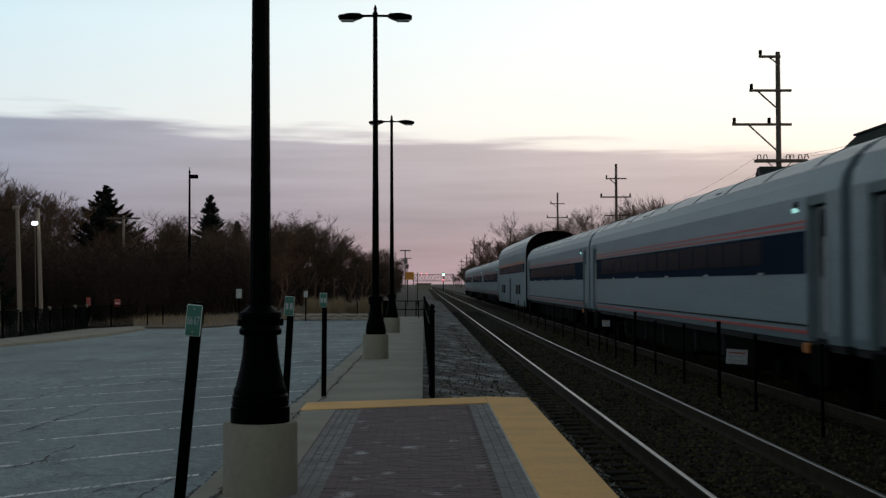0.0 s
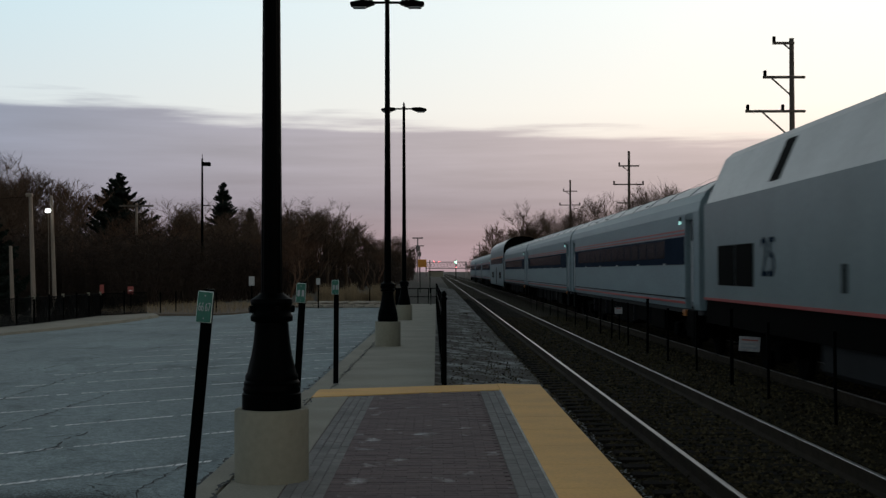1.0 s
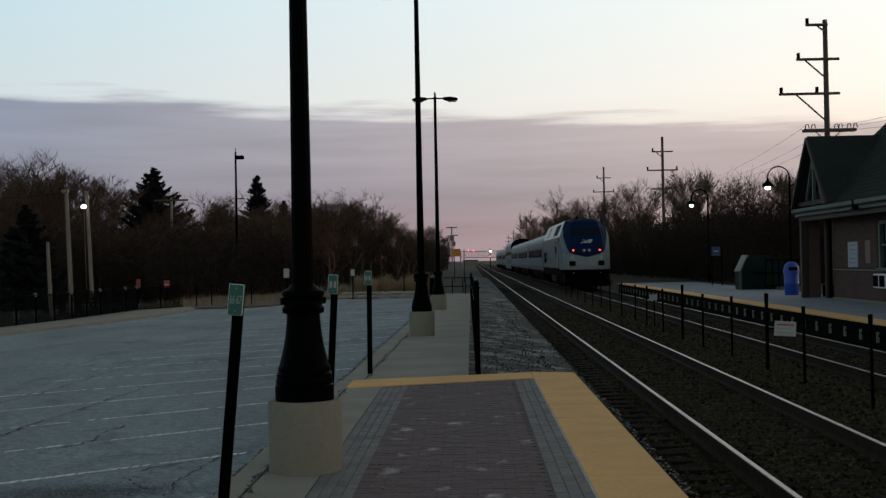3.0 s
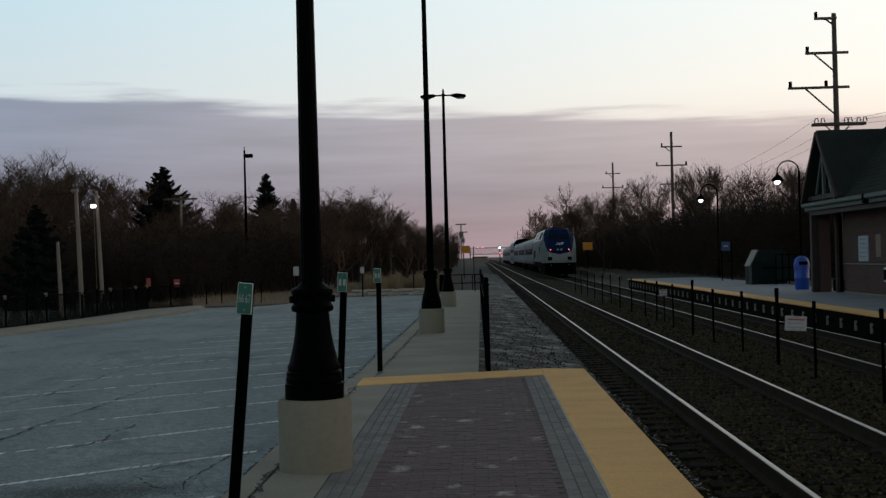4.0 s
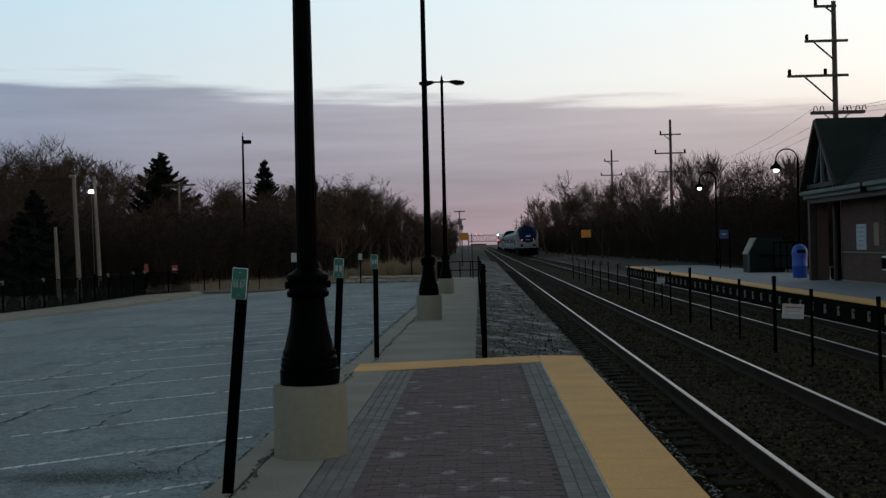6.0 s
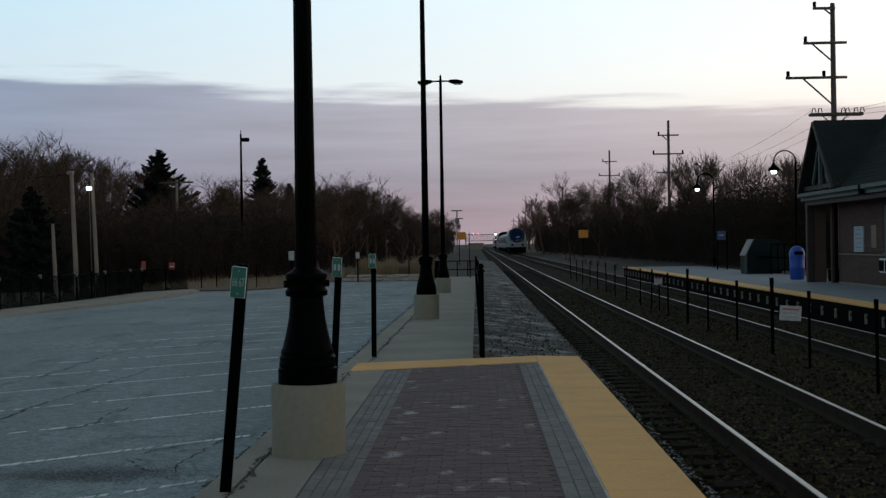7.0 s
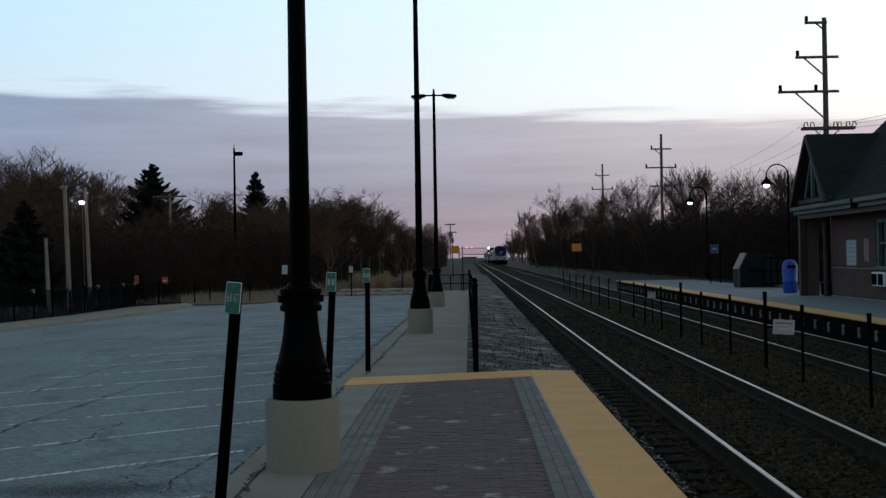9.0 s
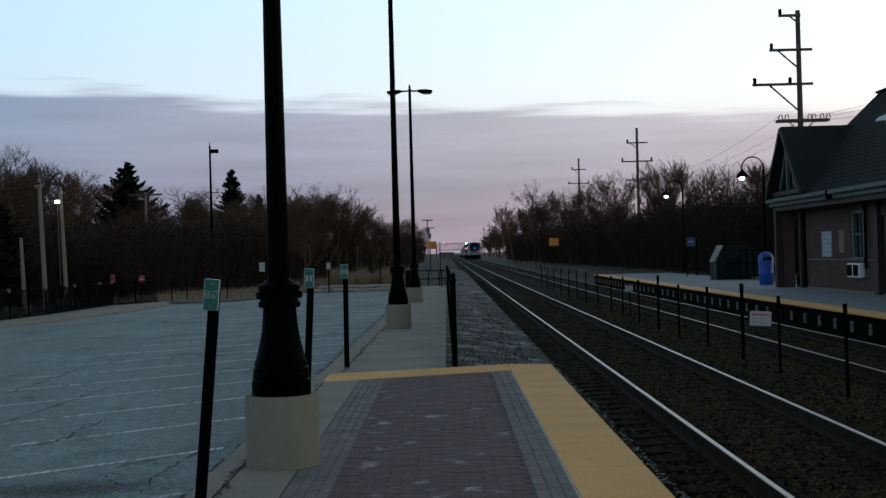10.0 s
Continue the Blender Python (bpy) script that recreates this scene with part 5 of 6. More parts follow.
def lot_cracks():
    rnd = random.Random(21)
    zl = lambda x, y: lot_z(y) + .006
    paths = [([(-5.25, 12.9), (-5.17, 14.7), (-5.1, 16.4), (-5.02, 17.7), (-4.98, 19.9)], .024),
             ([(-4.3, 12.6), (-4.03, 13.5), (-4.09, 14.1), (-4.06, 14.6), (-4.1, 16.0)], .020),
             ([(-2.75, 11.75), (-2.95, 11.6), (-3.08, 11.2), (-2.86, 10.75), (-2.6, 10.4)], .014),
             ([(-2.51, 10.2), (-2.52, 10.9), (-2.5, 11.6), (-2.46, 12.3)], .014),
             ([(-3.6, 12.3), (-3.04, 12.45), (-2.6, 12.55)], .012),
             ([(-3.1, 13.78), (-2.7, 13.85)], .012),
             ([(-6.8, 16.0), (-6.3, 18.6), (-6.4, 22), (-6.1, 27)], .022),
             ([(-8.5, 22.0), (-7.6, 24.5), (-7.4, 29), (-6.6, 34)], .024),
             ([(-5.0, 20.5), (-4.2, 21.6), (-3.5, 21.4), (-2.4, 22.5)], .018),
             ([(-11.5, 31), (-9.2, 31.8), (-7.6, 31.2)], .022),
             ([(-4.6, 28), (-4.3, 33), (-3.9, 38)], .024)]
    for pts, w in paths:
        V, F = [], []
        ribbon(V, F, pts, w * .75, rnd, zl, .16)
        for (x, y) in pts[1:-1]:
            if rnd.random() < .8:
                ribbon(V, F, [(x, y), (x + rnd.uniform(-.5, .5), y + rnd.uniform(-.35, .35))], w * .6, rnd, zl, .1)
        tagged(raw("asphalt_crack", V, F, M_CRACK), "dark ragged crack in the worn asphalt", "crack", "cracks in the parking lot", "structure")
    V, F = [], []
    for k in range(3):
        ribbon(V, F, [(-2.02 - .03 * k, 6.0), (-2.0 - .04 * k, 18), (-1.99 - .03 * k, 44)], .022, rnd, lambda x, y: lot_z(y) + .006 + .001 * k, .30)
    tagged(raw("gutter_dirt", V, F, M_CRACK), "dark dirt and leaf litter along the kerb foot", "litter", kind="stuff")
    V, F = [], []
    for k in range(2):
        ribbon(V, F, [(-1.70, 6.0), (-1.695, 12), (-1.69, 17.4)], .017, rnd, lambda x, y: .003 + .001 * k, .30)
        ribbon(V, F, [(-1.555, 18.6), (-1.555, 30), (-1.555, 48)], .016, rnd, lambda x, y: walk_z(y) + .004 + .001 * k, .35)
    tagged(raw("joint_dirt", V, F, M_CRACK), "dark moss and dirt in the kerb joint", "litter", kind="stuff")
    # trampled oily spot where cars stand
    V, F = [], []
    for _ in range(3600):
        x, y = -3.15 + rnd.gauss(0, .40), 10.42 + rnd.gauss(0, .20)
        a, r = rnd.uniform(0, 6.28), rnd.uniform(.003, .012)
        j = len(V)
        V.extend((x + r * math.cos(a + q), y + r * 1.4 * math.sin(a + q), lot_z(y) + .004 + .002 * (j % 9) / 9) for q in (0, 1.4, 2.9, 4.5))
        F.append((j, j + 1, j + 2, j + 3))
    tagged(raw("oil_spots", V, F, M_OIL), "dark oil drips and crumbs on the asphalt", "stain", kind="stuff")
    V, F = [], []
    for k in range(3):
        ribbon(V, F, [(1.86 + .02 * k, 7.0), (1.88 + .02 * k, 19.0)], .011, rnd, lambda x, y: -.396 + .003 * k, .30, .03)
    tagged(raw("frost_line", V, F, M_FROST_W), "thin line of frost at the platform foot", "frost", kind="stuff")


M_CRACK = mat("crack_dirt", (0.055, 0.060, 0.060), 0.97, vary=0.4, scale=4, fine=30, bump=0.3)
M_OIL = mat("oil_drips", (0.10, 0.115, 0.117), 0.8, vary=0.3, scale=4, fine=30, bump=0.1)
M_FROST_W = mat("rime", (0.27, 0.30, 0.31), 0.9, vary=0.35, scale=5, fine=40, bump=0.3)
lot_cracks()


# ---- poles and wires ----
def insulator(bm, x, z, h=.28):
    box(bm, x - .07, x + .07, -.07, .07, z, z + h, .02)


def utility_pole(name, x, y, z0, h, arms, label, material=None, r=.14, lean=0.0, group="utility poles"):
    t = thing(name, pose(x, y, z0, 0, lean, 0), label, "utility pole", group)
    part("pole", lathe([(r * 1.1, -.5), (r, h * .5), (r * .8, h)], 12), material or M_WOODPOLE_D, t, "", True)
    for x0, x1, z, pins, brace in arms:
        a = part("cross_arm", B(x0, x1, -.16, -.04, z - .06, z + .06, .01), M_WOODPOLE_D, t)
        for p in pins:
            bm = bmesh.new()
            insulator(bm, p, z + .06)
            part("insulator", bm, M_BLACK_DULL, a, "dark insulator")
        for p in brace:
            part("brace", C((p, -.1, z - .05), (0, -.1, z - abs(p) * .95), .04, n=6), M_WOODPOLE_D, a)
    return t


A_ARMS = [(-.95, .1, 12.55, (-.85,), (-.4,)), (-1.42, .62, 10.9, (-1.3,), (-1.0,)), (-2.28, .62, 9.25, (-2.15, -.45), (-1.45,))]
pa = utility_pole("utility_pole", 17.18, 62, .1, 12.8, A_ARMS, "tall weathered utility pole with three cross arms")
db = part("double_arm", B(-1.15, 1.35, -.22, -.1, 7.42, 7.56, .01), M_WOODPOLE_D, pa)
part("double_arm", B(-1.15, 1.35, .1, .22, 7.42, 7.56, .01), M_WOODPOLE_D, pa)
for k, xx in enumerate((-1.05, -.75, .35, .55, .95, 1.25)):
    part("bracket", tube([(xx, 0, 7.56), (xx + .04, 0, 7.78), (xx + .15, 0, 7.80), (xx + .2, 0, 7.6)], .025), M_BLACK_DULL, db)
for s in (-1, 1):
    part("brace", C((s * .6, -.16, 7.42), (0, -.16, 6.9), .025, n=6), M_WOODPOLE_D, pa)
SYM = [(-1.0, .95, 11.6, (-.9,), (-.6,)), (-1.5, 1.4, 9.85, (-1.4, 1.3), ()), (-1.1, 1.0, 8.1, (), ())]
POLES = [(17.97, 120, 12.85), (18.2, 175, 14.05), (16.7, 248, 12.3), (14.2, 327, 12.8), (15.2, 395, 12.6), (15.7, 474, 12.6), (16.1, 553, 12.6)]
for x, y, h in POLES:
    utility_pole("utility_pole", x, y, 0, h, [(a, b, z * h / 13, p, q) for a, b, z, p, q in SYM], "dark wooden utility pole with cross arms beside the line")


def wire(p, q, sag, r=.006):
    p, q = Vector(p), Vector(q)
    pts = []
    for i in range(13):
        f = i / 12
        v = p.lerp(q, f)
        v.z -= sag * 4 * f * (1 - f)
        pts.append(v)
    o = obj("power_line", tube(pts, r, 4), M_BLACK_DULL)
    tagged(o, "thin dark overhead power line between poles", "cable", "overhead power lines")


chain = [(17.18, 62, 12.72)] + POLES[:4]
for (x0, y0, h0), (x1, y1, h1) in zip(chain, chain[1:]):
    for dx, f0, f1 in ((-1.05, 7.8 / 12.72, 8.3 / 13), (.35, 7.8 / 12.72, 8.3 / 13), (.95, 7.6 / 12.72, 8.2 / 13)):
        wire((x0 + dx, y0, h0 * f0), (x1 + dx * .7, y1, h1 * f1), 1.0)
for dx, z, e in ((.4, 7.75, 9.2), (.95, 7.75, 8.7), (1.3, 7.6, 8.0)):
    wire((17.18 + dx, 62, z), (20.3 + dx * 2, 20, e), .8, .008)

lp = utility_pole("utility_pole", -17.68, 56.5, -.3, 5.4, [], "pale weathered wooden pole behind the fence", M_WOODPOLE, .10, -1.8, "wooden poles behind the fence")
part("pole_top", B(-.2, .1, -.1, .1, 5.3, 5.45, .03), M_WOODPOLE, lp)
lq = utility_pole("utility_pole", -16.78, 56.6, -.3, 5.35, [], "pale wooden pole with a lit flood lamp", M_WOODPOLE, .085, -2.0, "wooden poles behind the fence")
arm = part("lamp_arm", C((0, 0, 4.72), (-.06, -.34, 4.70), .03, n=6), M_BLACK_DULL, lq)
part("flood_lamp", B(-.17, .05, -.42, -.30, 4.60, 4.74, .03), M_GLOW, lq, "bright white flood lamp")
part("conduit", C((-.24, 0, .3), (-.16, 0, 4.6), .014, n=6), M_WOODPOLE, lq)
utility_pole("utility_pole", -17.12, 52, -.35, 3.1, [], "short grey wooden post behind the fence", M_WOODPOLE, .08, -2, "wooden poles behind the fence")
wire((-18.0, 56.5, 5.0), (-40, 67, 5.6), .4)
fp = utility_pole("utility_pole", -21.0, 90, -.3, 6.8, [(-1.2, 1.2, 6.6, (), ())], "grey wooden pole with one cross arm among trees", M_WOODPOLE, .1, 0, "wooden poles behind the fence")


def lot_lamp():
    t = thing("lot_lamp", pose(-15.45, 84.7, -.35), "tall thin dark parking lot lamp", "street lamp")
    part("pole", lathe([(.10, 0), (.085, 5), (.06, 9.5)], 10), M_BLACK_DULL, t)
    part("head", B(0, .55, -.15, .15, 9.0, 9.25, .04), M_BLACK_DULL, t)
    part("finial", C((0, 0, 9.5), (0, 0, 9.75), .025, n=6), M_BLACK_DULL, t)
    part("side_arm", C((0, 0, 6.4), (.5, 0, 6.4), .03, n=6), M_BLACK_DULL, t)


lot_lamp()


def board(name, x, y, z0, z1, w, material, label, posts=(0.0,), gz=-.2, bars=2):
    t = thing(name, pose(x, y, 0), label, "sign")
    p = part("panel", B(-w / 2, w / 2, -.02, .02, z0, z1, .006), material, t)
    for k in range(bars):
        zz = z0 + (z1 - z0) * (k + .6) / (bars + .4)
        part("text_bar", B(-w * .34, w * .34, -.026, -.021, zz, zz + (z1 - z0) * .1), M_BLACK_DULL if material is M_ORANGE else M_WHITE, p)
    for q in posts:
        part("post", C((q, .06, gz - .2), (q, .06, z1 - .05), .035, n=8), M_BLACK_DULL, t)


board("trackside_sign", -1.43, 124.3, 2.08, 2.82, .82, M_ORANGE, "orange trackside sign on two posts", (-.2, .75), bars=0)
board("trackside_sign", 10.33, 124.3, 2.10, 2.84, .92, M_ORANGE, "orange trackside sign in front of the thicket", bars=0)
board("small_sign", -17.65, 67.8, .52, 1.02, .22, M_REDSIGN, "small red sign on a post by the trees", bars=0)
board("small_sign", -16.14, 67.8, .52, .92, .30, M_REDSIGN, "small red sign on a post by the trees", bars=1)
board("small_sign", -9.3, 64.5, .98, 1.44, .28, M_PLATE, "small white sign on a thin post at the lot's end", bars=0)
board("small_sign", -6.29, 68, .98, 1.32, .2, M_PLATE, "small white sign on a thin post at the lot's end", bars=0)
for x, y in ((-12.68, 59), (-12.26, 60.4), (-3.7, 70.5), (-0.35, 70.5), (-10.3, 60)):
    t = thing("marker_post", pose(x, y, -.25), "short dark metal post at the lot's end", "post", "short dark posts")
    part("stem", C((0, 0, -.1), (0, 0, 1.0), .03, n=8), M_BLACK_DULL, t)


def far_signals():
    t = thing("signal_bridge", pose(1.3, 474, -1.05), "far steel lattice signal bridge with red lamps", "signal bridge")
    for z in (3.75, 6.1):
        part("chord", B(-5.2, 9.5, -.15, .15, z - .12, z + .12), M_LATTICE, t, "lattice chord")
    for k in range(12):
        x = -5.2 + k * 1.2
        bm = C((x, 0, 3.75), (x + 1.2, 0, 6.1), .09, n=4)
        cyl(bm, (x + 1.2, 0, 3.75), (x, 0, 6.1), .09, n=4)
        part("lattice", bm, M_LATTICE, t)
    for x in (-5.2, 9.5):
        part("leg", B(x - .2, x + .2, -.2, .2, -.4, 6.3), M_LATTICE, t)
    for x in (-2.3, -.4):
        part("signal_lamp", B(x - .13, x + .13, -.4, -.2, 6.2, 6.46), M_GLOW_R, t, "red signal lamp")
    t = thing("track_signal", pose(5.1, 342, -1.9), "green-lit signal mast between the tracks", "signal")
    part("mast", C((0, 0, 0), (0, 0, 6.6), .12, n=8), M_BLACK_DULL, t)
    part("lamp", C((0, -.35, 6.0), (0, -.1, 6.0), .24, n=16), M_GLOW_G, t, "bright green signal lamp")
    part("lamp", C((0, -.35, 4.6), (0, -.1, 4.6), .14, n=10), M_GLOW_R, t, "small red lamp")
    t = thing("far_hut", pose(0, 486, -.6), "pale far building beyond the crossing", "building")
    part("wall", B(-3, 2.5, 0, 3, 0, 2.2), M_CONC_BASE, t)
    part("roof", B(-3.3, 2.8, -.3, 3.3, 2.2, 2.5), M_SKIRT, t)
    for x, y, h in ((-3.5, 237, 8.1), (-3.9, 294, 7.8)):
        t = thing("far_mast", pose(x, y, -.3), "thin far mast with a small cross head", "mast")
        part("mast", C((0, 0, 0), (0, 0, h), .12, n=8), M_LATTICE, t)
        part("head", B(-1.0, 1.0, -.1, .1, h - .1, h + .12), M_LATTICE, t)
        part("cage", B(-.35, .35, -.3, .3, h - 2.4, h - 1.4), M_LATTICE, t)


M_LATTICE = mat("far_steel", (0.20, 0.17, 0.17), 0.8, vary=0.2, scale=2, bump=0)
far_signals()


def rocks():
    rnd = random.Random(5)
    for k in range(15):
        x = -6.95 + (k % 8) * .56 + (.25 if k >= 8 else 0)
        z = -.265 + (.20 if k >= 8 else 0)
        bm = B(-.29, .29, -.22, .22, 0, .20 if k < 8 else .15, .05)
        for v in bm.verts:
            v.co += Vector((rnd.uniform(-.04, .04), rnd.uniform(-.04, .04), rnd.uniform(-.025, .025)))
        o = obj("landscape_stone", bm, M_ROCK)
        o.matrix_basis = pose(x, 68.85 + rnd.uniform(-.06, .06) + (.15 if k >= 8 else 0), z, 0, 0, rnd.uniform(-8, 8))
        tagged(o, "flat pale limestone slab edging the planting bed", "stone", "stacked bed edging stones")
    t = thing("waste_bin", pose(-2.0, 70.3, -.28), "dark square waste bin beside the footway", "bin")
    part("body", B(-.28, .28, -.28, .28, .1, .95, .04), M_BLACK_DULL, t)
    part("lid", B(-.32, .32, -.32, .32, .95, 1.05, .04), M_BLACK_DULL, t)
    t = thing("end_railing", pose(-2.9, 73.4, -.28), "dark railing across the end of the footway", "railing")
    for k in range(6):
        part("post", C((k * .6, 0, 0), (k * .6, 0, 1.0), .03, n=6), M_BLACK_DULL, t)
    for z in (.5, .98):
        part("rail", C((0, 0, z), (3.0, 0, z), .025, n=6), M_BLACK_DULL, t)
    for k in range(14):
        x = 9.5 + .2 * math.sin(k) + max(0, k - 6) * .03
        o = obj("barrier_block", B(-.12, .12, -1.7, 1.7, -.45, .10 + .05 * (k % 2), .03), M_BARRIER)
        o.matrix_basis = pose(x + .7 + k * .02, 96 + k * 5.0, 0)
        tagged(o, "low pale concrete barrier block beside the track", "barrier", "low barrier blocks")


M_BARRIER = mat("dirty_concrete", (0.12, 0.105, 0.08), 0.95, vary=0.4, scale=1.2, fine=14, bump=0.4)
M_ROCK = mat("limestone", (0.36, 0.32, 0.26), 0.9, vary=0.25, scale=3, fine=25, bump=0.4)
rocks()


def kerb_island():
    t = obj("kerb_island", extrude([(-12.6, 57.0), (-10.4, 56.6), (-9.2, 58.4), (-7.6, 69.4), (-2.0, 69.3), (-1.9, 77), (-17, 77), (-15, 58)], "z", -.45, -.19), M_MULCH)
    tagged(t, "planting bed with dry leaves and brown mulch", "planting bed", kind="structure")


M_MULCH = mat("mulch", (0.13, 0.095, 0.06), 0.95, vary=0.4, scale=1.5, fine=14, bump=0.6, bumpd=0.04, color2=(0.08, 0.06, 0.04))
kerb_island()


# ---- trees and brush ----
M_BARK = mat("bare_twigs", (0.094, 0.066, 0.046), 0.95, vary=0.3, scale=0.6, fine=8, bump=0)
M_BARK_W = mat("bare_twigs_reddish", (0.116, 0.070, 0.046), 0.95, vary=0.3, scale=0.6, fine=8, bump=0)
M_NEEDLE = mat("spruce_needles", (0.011, 0.018, 0.013), 0.85, vary=0.35, scale=1.5, fine=10, bump=0, per=0.3)
M_BRUSH = mat("brush_twigs", (0.040, 0.029, 0.022), 0.95, vary=0.35, scale=0.4, fine=5, bump=0)
for _m in (M_BARK, M_BARK_W, M_NEEDLE, M_BRUSH):
    _m.node_tree.nodes["Principled BSDF"].inputs["Specular IOR Level"].default_value = 0.12
M_GRASS = mat("dry_grass", (0.27, 0.20, 0.115), 0.9, vary=0.3, scale=2, fine=10, bump=0, per=0.3)


def stick(V, F, p, q, r0, r1):
    d = (q - p).normalized()
    u = d.orthogonal().normalized()
    w = d.cross(u)
    j = len(V)
    for c, r in ((p, r0), (q, r1)):
        for k in range(3):
            a = k * 2.0944
            V.append(c + r * (math.cos(a) * u + math.sin(a) * w))
    for k in range(3):
        F.append((j + k, j + (k + 1) % 3, j + 3 + (k + 1) % 3, j + 3 + k))


def twig(V, F, p, q, r):
    """A fine twig that tapers to a point."""
    d = (q - p).normalized()
    u = d.orthogonal()
    u = (u * math.cos(p.x * 91) + d.cross(u) * math.sin(p.x * 91)).normalized() * r
    j = len(V)
    V.extend((p - u, p + u, q))
    F.append((j, j + 1, j + 2))


def tree_mesh(name, seed, h, spread, material, stems=1, fork=.27, kids=(4, 4, 5, 6, 7)):
    """Ascending limbs that divide into a rounded crown of fine twigs."""
    rnd = random.Random(seed)
    V, F = [], []
    depth = len(kids)

    def grow(p, d, length, r, lev):
        m = p + d * length * .5
        d2 = (d + Vector((rnd.uniform(-.2, .2), rnd.uniform(-.2, .2), rnd.uniform(-.02, .16)))).normalized()
        q = m + d2 * length * .5
        if lev >= depth:
            twig(V, F, p, q, r)
            return
        if lev < 3:
            stick(V, F, p, m, r, r * .8)
            stick(V, F, m, q, r * .8, r * .6)
        else:
            stick(V, F, p, q, r, r * .55)
        n = kids[lev]
        for k in range(n):
            f = rnd.uniform(.3, 1.0) if k else 1.0
            s = p.lerp(m, f * 2) if f < .5 else m.lerp(q, f * 2 - 1)
            a = rnd.uniform(0, 2 * math.pi)
            side = Vector((math.cos(a), math.sin(a), 0))
            nd = (d2 * rnd.uniform(.6, 1.0) + side * spread * rnd.uniform(.45, 1.0) * (1 if lev < 3 else 1.45) + Vector((0, 0, rnd.uniform(.1, .5)))).normalized()
            grow(s, nd, length * rnd.uniform(.58, .78) * (1.0 if lev + 1 >= depth - 1 else 1), max(r * .46, .0085), lev + 1)
    for s in range(stems):
        a = rnd.uniform(0, 6.28)
        d = Vector((math.cos(a) * .25 * (stems > 1), math.sin(a) * .25 * (stems > 1), 1)).normalized()
        grow(Vector((math.cos(a) * .3 * (stems > 1), math.sin(a) * .3 * (stems > 1), -.3)), d, h * fork, h * .010 + .02, 0)
    top = max(v.z for v in V)
    me = bpy.data.meshes.new(name)
    me.from_pydata([v * (h / top) for v in V], [], F)
    me.materials.append(material)
    return me


TREES = []
for k in range(6):
    TREES.append((tree_mesh("crown", 20 + k, 10, (.75, .55, .9, .6, .7, .5)[k], (M_BARK, M_BARK_W, M_BARK, M_BARK, M_BARK_W, M_BARK)[k], stems=(1, 2, 1, 2, 2, 1)[k], kids=((4, 4, 5, 6, 8), (3, 4, 4, 5, 7))[(1, 2, 1, 2, 2, 1)[k] > 1]), k))
TREES.append((tree_mesh("crown", 31, 10, .62, M_BARK, kids=(4, 3, 4, 4, 5)), 0))


def trunk_mesh(h):
    return lathe([(.26, -.4), (.17, .3), (.14, 2.0), (.09, 3.6)], 9)


TRUNK = bpy.data.meshes.new("trunk")
_b = trunk_mesh(10)
_b.to_mesh(TRUNK)
_b.free()
TRUNK.materials.append(M_BARK)
rt = random.Random(3)


def plant(x, y, h, kind=None, wide=1.0, gz=-.2):
    me, k = TREES[rt.randrange(6) if kind is None else kind]
    t = new("bare_tree")
    s = h / 10
    t.matrix_basis = Matrix.Translation((x, y, gz)) @ Matrix.Rotation(rt.uniform(0, 6.28), 4, "Z") @ Matrix.Diagonal((s * wide, s * wide, s, 1))
    tagged(t, "leafless winter tree with fine brown twigs", "tree", "bare winter trees")
    a = new("crown", me)
    a.parent = t
    if k in (0, 2, 5):
        b = new("trunk", TRUNK)
        b.parent = t


# left of the lot, near row and far row
for x, y, h in ((-36.7, 93, 9.8), (-33.2, 90, 10.4), (-30.2, 89, 10.6), (-27.6, 92, 9.8), (-26.2, 97, 8.5), (-31.3, 79, 7.4), (-34.8, 75, 7.9), (-28.3, 77, 6.4), (-24.2, 81, 5.9),
                (-19.2, 94, 7.5), (-17.7, 97, 7.8), (-16.5, 102, 7.1), (-20.2, 88, 4.7), (-14.7, 107, 7.3), (-13.6, 122, 8.1), (-11.8, 124, 8.3), (-10.0, 127, 7.5), (-8.6, 138, 6.9), (-7.9, 158, 7.1),
                (-8.0, 172, 6.5), (-6.4, 186, 7.3), (-5.6, 209, 6.9), (-12.2, 111, 5.7), (-21.7, 108, 6.9), (-24.7, 111, 5.4), (-28.7, 107, 8.9), (-5.7, 237, 7.4), (-6.7, 271, 7.9), (-16.2, 86, 4.9), (-18.1, 79, 4.5), (-21.3, 77, 4.5), (-11.2, 95, 4.9),
                (-34.6, 87, 8.6), (-32.4, 85, 8.9), (-30.6, 84, 8.2), (-28.9, 86, 8.6), (-27.2, 84, 7.2), (-25.6, 88, 7.4), (-24.4, 90, 6.0), (-20.6, 90, 5.6), (-18.9, 89, 6.1), (-17.2, 91, 6.4), (-15.4, 93, 6.3), (-13.9, 100, 6.6), (-33.6, 95, 10.0), (-29.4, 96, 9.4), (-14.6, 110, 8.7), (-13.2, 115, 9.0), (-11.7, 117, 8.8), (-10.3, 121, 7.8), (-9.1, 129, 7.3), (-31.6, 92, 10.6)):
    plant(x, y, h, wide=rt.uniform(1.2, 1.6))
for k in range(26):
    plant(-46 + k * 1.57 + rt.uniform(-.6, .6), 113 + 13 * math.sin(k) + k * 1.4, rt.uniform(6.0, 7.4) - (1.2 if k > 16 else 0) - (1.0 if 11 < k < 18 else 0), wide=1.3)
